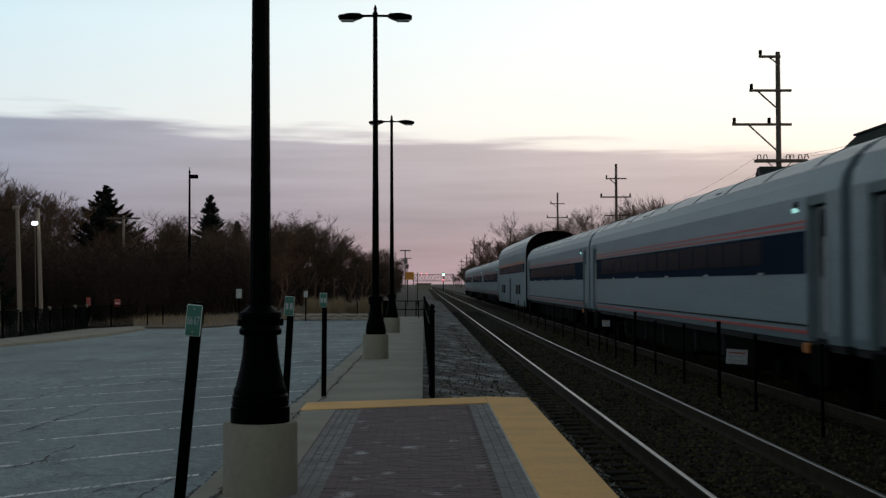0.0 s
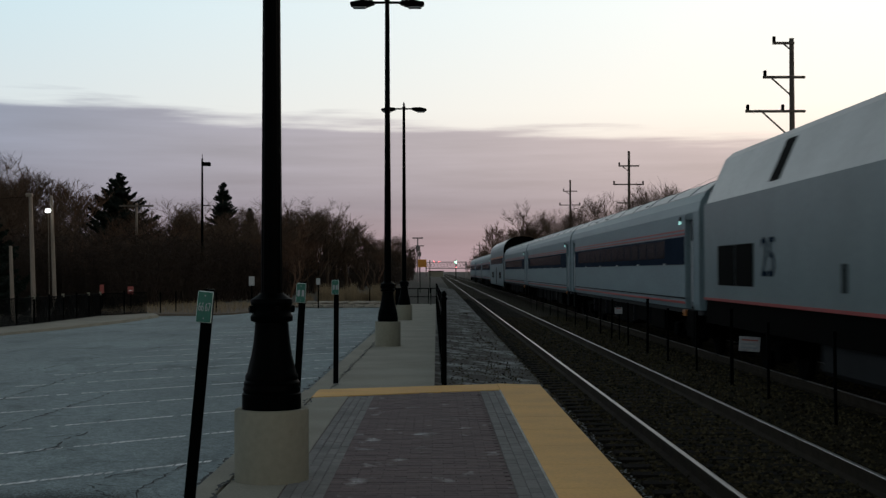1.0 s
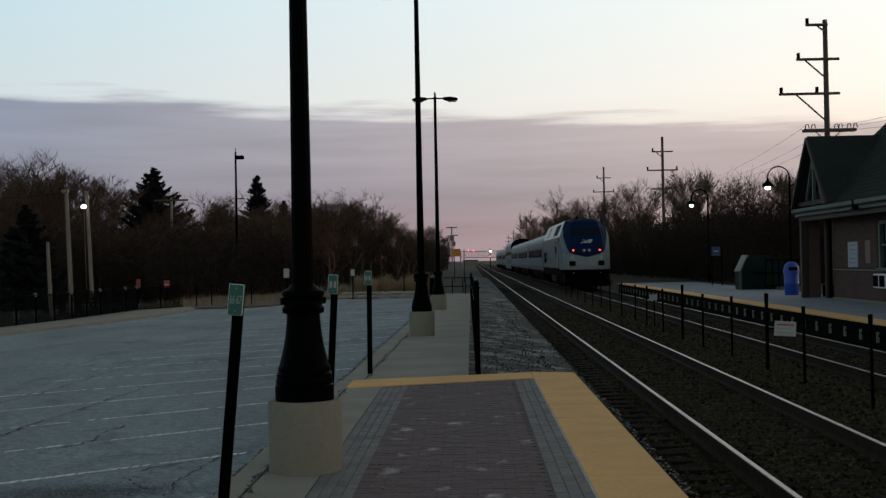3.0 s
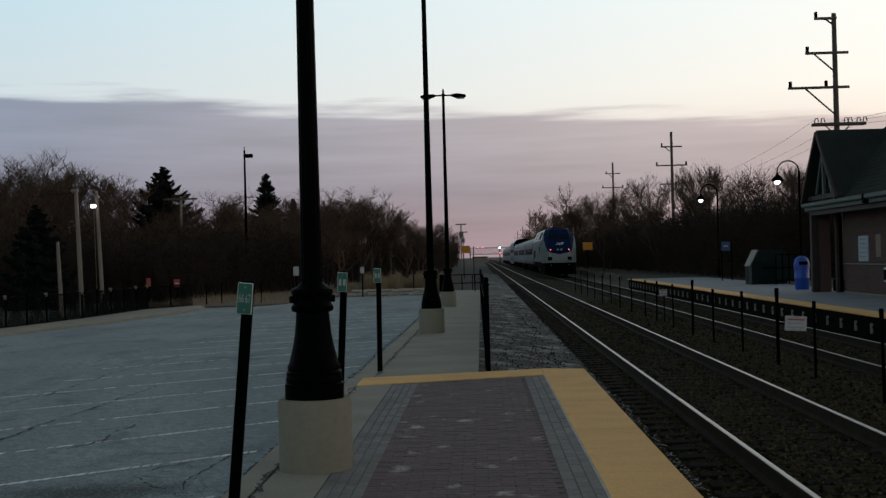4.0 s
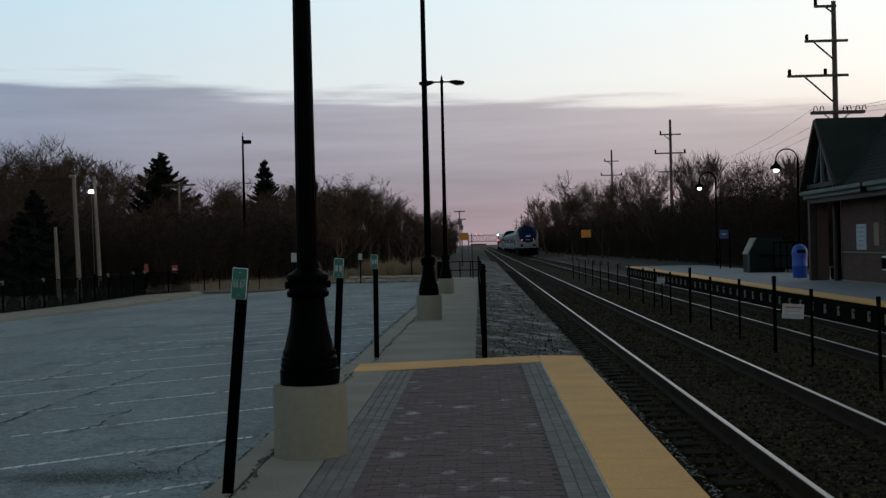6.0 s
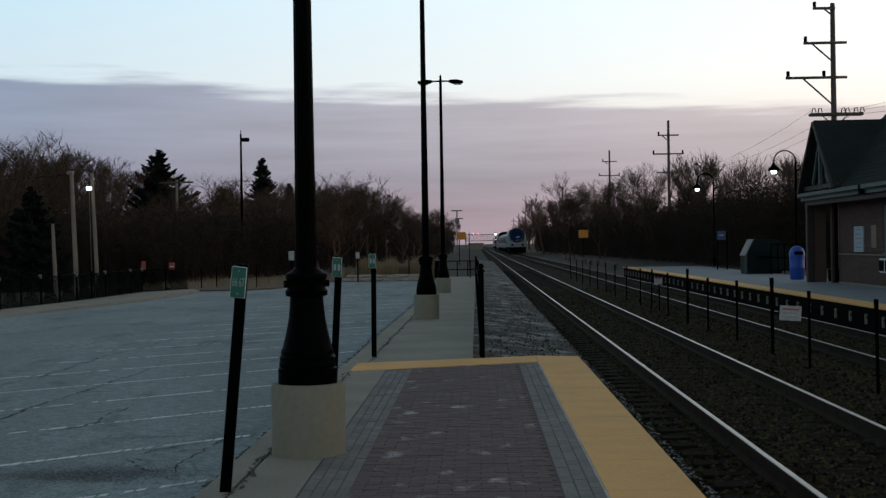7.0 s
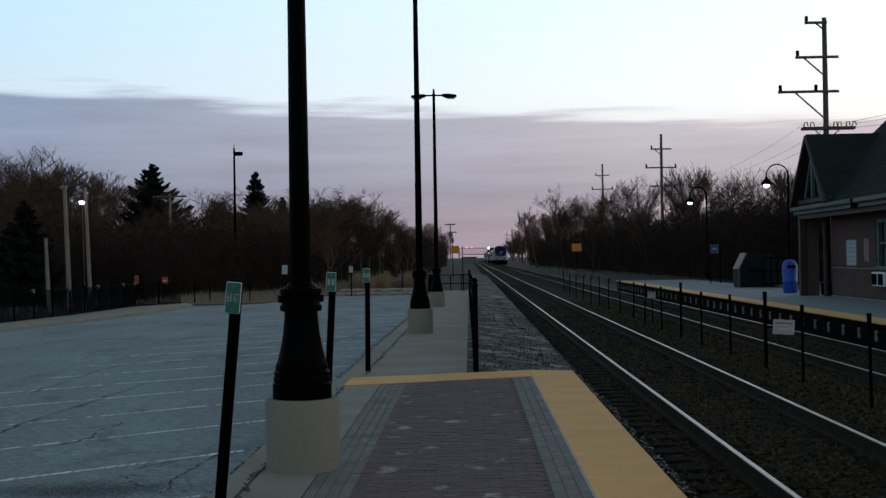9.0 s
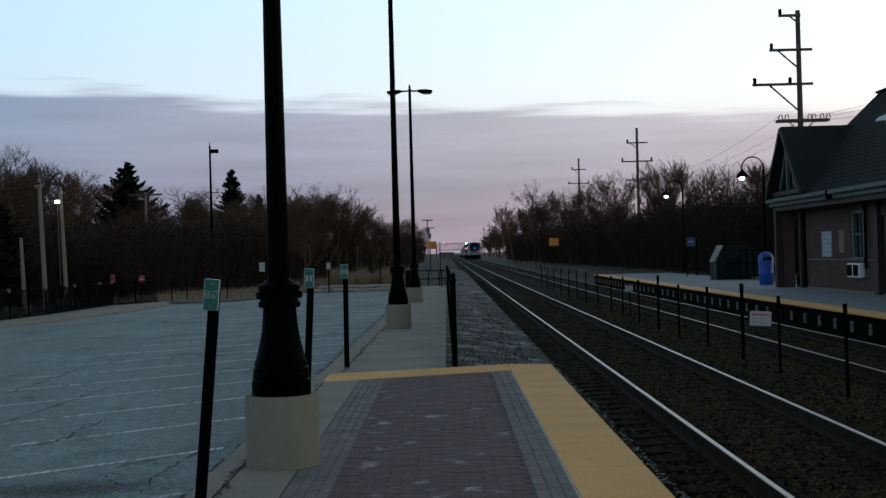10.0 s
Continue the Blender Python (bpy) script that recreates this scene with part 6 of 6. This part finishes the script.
# right of the line
for x, y, h in ((12.0, 220, 10.6), (12.9, 210, 8.9), (13.9, 172, 11.6), (13.2, 179, 9.4), (15.1, 165, 10.0), (15.0, 131, 9.1), (15.9, 122, 9.5), (17.0, 113, 10.0), (17.7, 110, 9.3), (18.3, 104, 9.5), (18.7, 97, 8.5),
                (18.5, 90, 8.3), (19.1, 86, 7.7), (18.8, 79, 7.8), (19.8, 75, 7.3), (21.3, 88, 8.1), (20.3, 102, 9.1), (22.7, 79, 7.4), (14.0, 145, 7.9), (13.1, 192, 8.4), (13.2, 243, 8.9), (12.8, 271, 9.1), (13.3, 305, 8.9), (14.6, 362, 8.9)):
    plant(x, y, h if y > 110 else h * .95, 6 if y < 116 and int(y) % 4 else None, wide=rt.uniform(.9, 1.2), gz=.1)
for k in range(16):
    plant(21.5 + 6 * math.sin(k * 2.3), 93 + k * 8, rt.uniform(6.5, 8.5) - (2.2 if k < 4 else 0), wide=1.3, gz=.1)


for k in range(26):
    plant(-9.5 - 5 * rt.random(), 262 + 13 * k, rt.uniform(6, 8.5), wide=1.3)
for k in range(16):
    plant(15 + 5 * rt.random(), 345 + 16 * k, rt.uniform(7, 9.5), wide=1.3)


def brush(name, n, region, hmin, hmax, seed, label):
    """Tangled undergrowth: stems with side twigs, too many to count."""
    rnd = random.Random(seed)
    V, F = [], []
    for _ in range(n):
        x, y, z = region(rnd)
        h = rnd.uniform(hmin, hmax)
        p = Vector((x, y, z))
        d = Vector((rnd.uniform(-.35, .35), rnd.uniform(-.35, .35), 1)).normalized()
        q = p + d * h
        stick(V, F, p, q, .035, .014)
        for k in range(6):
            s = p.lerp(q, rnd.uniform(.2, 1))
            e = s + Vector((rnd.uniform(-1, 1), rnd.uniform(-1, 1), rnd.uniform(-.1, .9))).normalized() * h * rnd.uniform(.2, .42)
            stick(V, F, s, e, .018, .008)
            for j in range(4):
                s2 = s.lerp(e, rnd.uniform(.3, 1))
                e2 = s2 + Vector((rnd.uniform(-1, 1), rnd.uniform(-1, 1), rnd.uniform(-.2, .8))).normalized() * h * rnd.uniform(.1, .22)
                twig(V, F, s2, e2, .017)
    o = raw(name, V, F, M_BRUSH)
    tagged(o, label, "undergrowth", kind="stuff")


def reg_left(r):
    f = r.random()
    if f < .55:
        y = r.uniform(68, 95)
        return (r.uniform(-38, -15.3 + (y - 68) * .11), y, -.3)
    y = 84 + 230 * r.random() ** 1.8
    return (-14.2 + (min(y, 170) - 84) * .096 + r.uniform(-7, .6), y, -.3)


def reg_right(r):
    y = 70 + 198 * r.random() ** 1.5
    return (16.0 - 3.2 * min(1, (y - 70) / 147) + r.uniform(-.6, 6.5), y, .05)


brush("undergrowth", 5200, reg_left, 1.6, 4.2, 8, "dense brown leafless undergrowth beyond the lot")
brush("undergrowth", 5200, reg_right, 1.8, 4.8, 9, "dense dark leafless thicket beside the line")


def spruce_mesh(h, base, seed, gaps=.1):
    """Whorls of boughs that droop, turn up at the tip and carry hanging sprays of needles."""
    rnd = random.Random(seed)
    V, F = [], []
    z = h * .985
    while z > .25:
        f = z / h
        R = base * (1 - f) ** .86 + .10
        for b in range(6):
            if rnd.random() < gaps:
                continue
            a = rnd.uniform(0, 6.283)
            o = Vector((math.cos(a), math.sin(a), 0))
            t = Vector((-o.y, o.x, 0))
            rr = R * rnd.uniform(.7, 1.12)
            sag = rr * rnd.uniform(.16, .34)
            zb = z + rnd.uniform(-.12, .12)

            def at(g):
                return o * rr * g + Vector((0, 0, zb - sag * math.sin(g * 2.2) + rr * .42 * max(0, g - .6)))
            m = int(5 + rr * 7)
            for i in range(m):
                g = (i + .6) / m
                c = at(g)
                L = (.14 + .26 * (1 - g) ** .7) * min(1.25, .55 + rr * .3)
                for s in (-1, 1):
                    e = c + t * s * L * rnd.uniform(.5, 1.1) + o * L * rnd.uniform(.3, .9) + Vector((0, 0, rnd.uniform(-.10, .04)))
                    j = len(V)
                    V.extend((c - o * .10 + Vector((0, 0, .05)), c + o * .12 - Vector((0, 0, .06)), e))
                    F.append((j, j + 1, j + 2))
                e = c + t * rnd.uniform(-.12, .12) + o * .05 - Vector((0, 0, L * rnd.uniform(.7, 1.5)))
                j = len(V)
                V.extend((c - o * .11, c + o * .11, e))
                F.append((j, j + 1, j + 2))
            j = len(V)
            tip = at(1.0)
            V.extend((at(.86) + t * .06, at(.86) - t * .06, tip + o * .2 + Vector((0, 0, .10))))
            F.append((j, j + 1, j + 2))
        z -= .13 + .10 * (1 - f)
    me = bpy.data.meshes.new("foliage")
    me.from_pydata(V, [], F)
    me.materials.append(M_NEEDLE)
    return me


def spruce(x, y, h, base, seed, label="dark green spruce standing among bare trees", gaps=.1):
    t = new("spruce")
    t.matrix_basis = pose(x, y, -.25)
    tagged(t, label, "tree", "dark spruces")
    b = new("foliage", spruce_mesh(h, base, seed, gaps))
    b.parent = t
    part("trunk", C((0, 0, -.2), (0, 0, h * .97), .16, .02, n=8), M_BARK, t)


spruce(-23.65, 96, 9.4, 6.8, 1, gaps=.42)
spruce(-20.61, 124, 10.6, 4.2, 2, gaps=.3)
spruce(-18.41, 127, 8.2, 2.6, 3)
spruce(-15.81, 124, 8.6, 2.8, 6)
spruce(-21.21, 61, 4.9, 2.7, 4, "dense dark blue-green spruce behind the fence")
spruce(-24.11, 60, 3.6, 2.0, 5, "dense dark blue-green spruce behind the fence")


def grasses():
    rnd = random.Random(11)
    V, F = [], []
    for c in range(44):
        cx, cy = rnd.uniform(-7.2, -1.9), rnd.uniform(70.2, 73.6)
        hh = rnd.uniform(.75, 1.35)
        for _ in range(110):
            a, l = rnd.uniform(0, 6.28), rnd.uniform(.05, .32)
            p = Vector((cx + rnd.uniform(-.22, .22), cy + rnd.uniform(-.22, .22), -.15))
            q = p + Vector((math.cos(a) * l, math.sin(a) * l, hh * rnd.uniform(.6, 1.0)))
            w = Vector((.014, .004, 0))
            j = len(V)
            V.extend((p - w, p + w, q))
            F.append((j, j + 1, j + 2))
    for c in range(2200):
        x, y = rnd.uniform(-16, -2.2), rnd.uniform(58, 76)
        if x > -9.4 and y < 69.6:
            continue
        p = Vector((x, y, -.2))
        q = p + Vector((rnd.uniform(-.1, .1), rnd.uniform(-.1, .1), rnd.uniform(.1, .4)))
        j = len(V)
        V.extend((p - Vector((.012, 0, 0)), p + Vector((.012, 0, 0)), q))
        F.append((j, j + 1, j + 2))
    tagged(raw("dry_grass", V, F, M_GRASS), "clumps of tall dry tan ornamental grass", "grass", kind="stuff")


grasses()


# ---- small pieces of the ground ----
def pavers():
    rnd = random.Random(2)

    def brick_mesh(w, l, material):
        bm = B(-w / 2, w / 2, -l / 2, l / 2, -.05, 0, .004)
        m = bpy.data.meshes.new("paver")
        bm.to_mesh(m)
        bm.free()
        m.materials.append(material)
        return m
    red = brick_mesh(.197, .097, M_PAVER_RED)
    grey = brick_mesh(.094, .197, M_PAVER_GREY)
    slim = brick_mesh(.081, .197, M_PAVER_GREY)
    loose = {"r": ([], []), "g": ([], [])}
    count = 0

    def lay(kind, x, y, w, l):
        nonlocal count
        z = rnd.uniform(-.002, .0015)
        near = 8.2 < y < (10.2 if kind == "r" else 12.2) and (kind == "g" or w > .19)
        if near and count < 300:
            o = new("paver", red if kind == "r" else slim if w < .09 else grey)
            o.parent = PLATFORM
            o.location = (x, y, z)
            o.rotation_euler = (rnd.uniform(-.006, .006), rnd.uniform(-.006, .006), 0)
            count += 1
        else:
            V, F = loose[kind]
            j = len(V)
            a, b, e = w / 2 - .0015, l / 2 - .0015, .003
            V.extend([(x - a, y - b, z - .03), (x + a, y - b, z - .03), (x + a, y + b, z - .03), (x - a, y + b, z - .03), (x - a + e, y - b + e, z), (x + a - e, y - b + e, z), (x + a - e, y + b - e, z), (x - a + e, y + b - e, z)])
            F.extend([(j + 4, j + 5, j + 6, j + 7), (j, j + 1, j + 5, j + 4), (j + 1, j + 2, j + 6, j + 5), (j + 2, j + 3, j + 7, j + 6), (j + 3, j, j + 4, j + 7)])
    y = 6.05
    row = 0
    while y < 18.9:
        x = -.88 + (.10 if row % 2 else .0) + .0
        for k in range(8):
            a = max(-.88, x - .2 * (row % 2) + k * .2)
            b = min(.563, x - .2 * (row % 2) + (k + 1) * .2)
            if b - a < .05:
                continue
            xx = (a + b) / 2
            if y < Y_NEAR(xx) - .055:
                lay("r", xx, y, b - a, .1)
        y += .1
        row += 1
    for x0, n in ((-1.217, 4), (.568, 3)):
        for c in range(n):
            y = 6.1 + (.1 if c % 2 else 0)
            while y < 18.9:
                xx = x0 + .05 + c * (.084 if n == 4 else .097)
                if y < Y_NEAR(xx) - .105:
                    lay("g", xx, y, .095 if n == 3 else .083, .2)
                y += .2
    for kind, m in (("r", M_PAVER_RED), ("g", M_PAVER_GREY)):
        o = raw("paving_rest", *loose[kind], m, PLATFORM)
        o["kind"] = "stuff"
    part("joint_bed", extrude([(-1.22, 6), (.84, 6), (.84, Y_NEAR(.84) - .004), (-1.22, Y_NEAR(-1.22) - .004)], "z", -.05, -.0065), M_SAND, PLATFORM)
    part("rear_paving", B(-1.22, .86, -12, 5.98, -.05, 0), M_PAVER_RED, PLATFORM)


pavers()


def ties():
    bm = B(-1.3, 1.3, -.115, .115, -.17, 0, .012)
    me = bpy.data.meshes.new("tie")
    bm.to_mesh(me)
    bm.free()
    me.materials.append(M_TIE)
    rnd = random.Random(4)
    for t, n in ((TRACKS[0], 170), (TRACKS[1], 120)):
        for k in range(n):
            o = new("tie", me)
            o.parent = t
            o.location = (rnd.uniform(-.03, .03), 5 + k * .53 + rnd.uniform(-.02, .02), Z_RAIL - .176)
            o.rotation_euler = (0, 0, rnd.uniform(-.012, .012))


ties()


def ballast_stones():
    rnd = random.Random(6)
    V, F = [], []
    base = [(1, 0, 0), (-1, 0, 0), (0, 1, 0), (0, -1, 0), (0, 0, 1), (0, 0, -1)]
    tri = [(0, 2, 4), (2, 1, 4), (1, 3, 4), (3, 0, 4), (2, 0, 5), (1, 2, 5), (3, 1, 5), (0, 3, 5)]

    def ground_z(x):
        P = [(1.47, -.44), (1.9, -.41), (2.3, Z_BED), (4.1, Z_BED), (4.6, -.36), (5.1, -.33), (5.6, -.36), (6.0, Z_BED), (7.9, Z_BED), (8.55, -.42), (8.7, -.7)]
        for (a, za), (b, zb) in zip(P, P[1:]):
            if a <= x <= b:
                return za + (zb - za) * (x - a) / (b - a)
        return -.44

    def stone(x, y, z, s):
        j = len(V)
        a = rnd.uniform(0, 6.28)
        c, d = math.cos(a), math.sin(a)
        k = [rnd.uniform(.6, 1.25) for _ in base]
        f = rnd.uniform(.5, .9)
        for (bx, by, bz), kk in zip(base, k):
            px, py, pz = bx * kk * s, by * kk * s * .8, bz * kk * s * f
            V.append((x + px * c - py * d, y + px * d + py * c, z + pz))
        F.extend([(j + p, j + q, j + r) for p, q, r in tri])
    for _ in range(34000):
        y = 8.4 + 48 * rnd.random() ** 1.9
        x = rnd.uniform(1.55, 8.6)
        stone(x, y, ground_z(x) + .008, rnd.uniform(.018, .042))
    o = raw("ballast_stones", V, F, M_STONE)
    tagged(o, "loose brown and grey crushed ballast stones", "gravel", kind="stuff")
    V, F = [], []
    for _ in range(1800):
        y = 19.3 + 42 * rnd.random() ** 1.7
        x = rnd.uniform(.05, 1.75)
        z = -.17 - .17 * (x / 1.5) if x < 1.5 else -.36 - (x - 1.5) * .11
        stone(x, y, z, rnd.uniform(.012, .035))
    o = raw("verge_stones", V, F, M_STONE)
    tagged(o, "loose grey gravel stones on the verge", "gravel", kind="stuff")


ballast_stones()


def wall_bricks():
    """Courses of brick on the wall facing the tracks; the pieces nearest the notice boards are single."""
    bm = B(-.012, .016, -.107, .107, -.034, .034, .004)
    me = bpy.data.meshes.new("brick")
    bm.to_mesh(me)
    bm.free()
    me.materials.append(M_BRICK)
    rnd = random.Random(7)
    loose = {}
    V, F = [], []
    count = 0
    for c in range(44):
        z = .28 + c * .0745
        if z > 2.95:
            break
        y = 36.85 + (.11 if c % 2 else 0)
        while y < 43.7:
            inwin = 37.56 < y < 39.05 and 1.08 < z < 2.72
            if not inwin and not (1.08 < z < 1.19):
                if 39.2 < y < 42.4 and count < 300 and .9 < z < 2.5:
                    o = new("brick", me)
                    o.parent = STATION_WALLS[0]
                    o.location = (X_W, y, z)
                    count += 1
                else:
                    j = len(V)
                    x0, x1 = X_W - .012 + rnd.uniform(-.002, .002), X_W + .02
                    V.extend([(x0, y - .106, z - .033), (x0, y + .106, z - .033), (x0, y + .106, z + .033), (x0, y - .106, z + .033), (x1, y - .106, z - .033), (x1, y + .106, z - .033), (x1, y + .106, z + .033), (x1, y - .106, z + .033)])
                    F.extend([(j, j + 3, j + 2, j + 1), (j, j + 1, j + 5, j + 4), (j + 2, j + 3, j + 7, j + 6), (j, j + 4, j + 7, j + 3), (j + 1, j + 2, j + 6, j + 5)])
            y += .2225
    o = raw("brickwork", V, F, M_BRICK, STATION_WALLS[0])
    o["kind"] = "stuff"


wall_bricks()


# ---- what moves ----
def motions():
    ts = [0, 0.5, 1, 1.5, 2, 2.5, 3.25, 4, 4.5, 5, 5.5, 6.25, 7, 7.5, 8, 8.5, 9, 9.5, 10]
    for car in TRAIN:
        x, z = car.location.x, car.location.z
        walk(car, [(t, pose(x, -9.35 + 36.1 * t - 0.09 * t * t, z)) for t in ts])


motions()
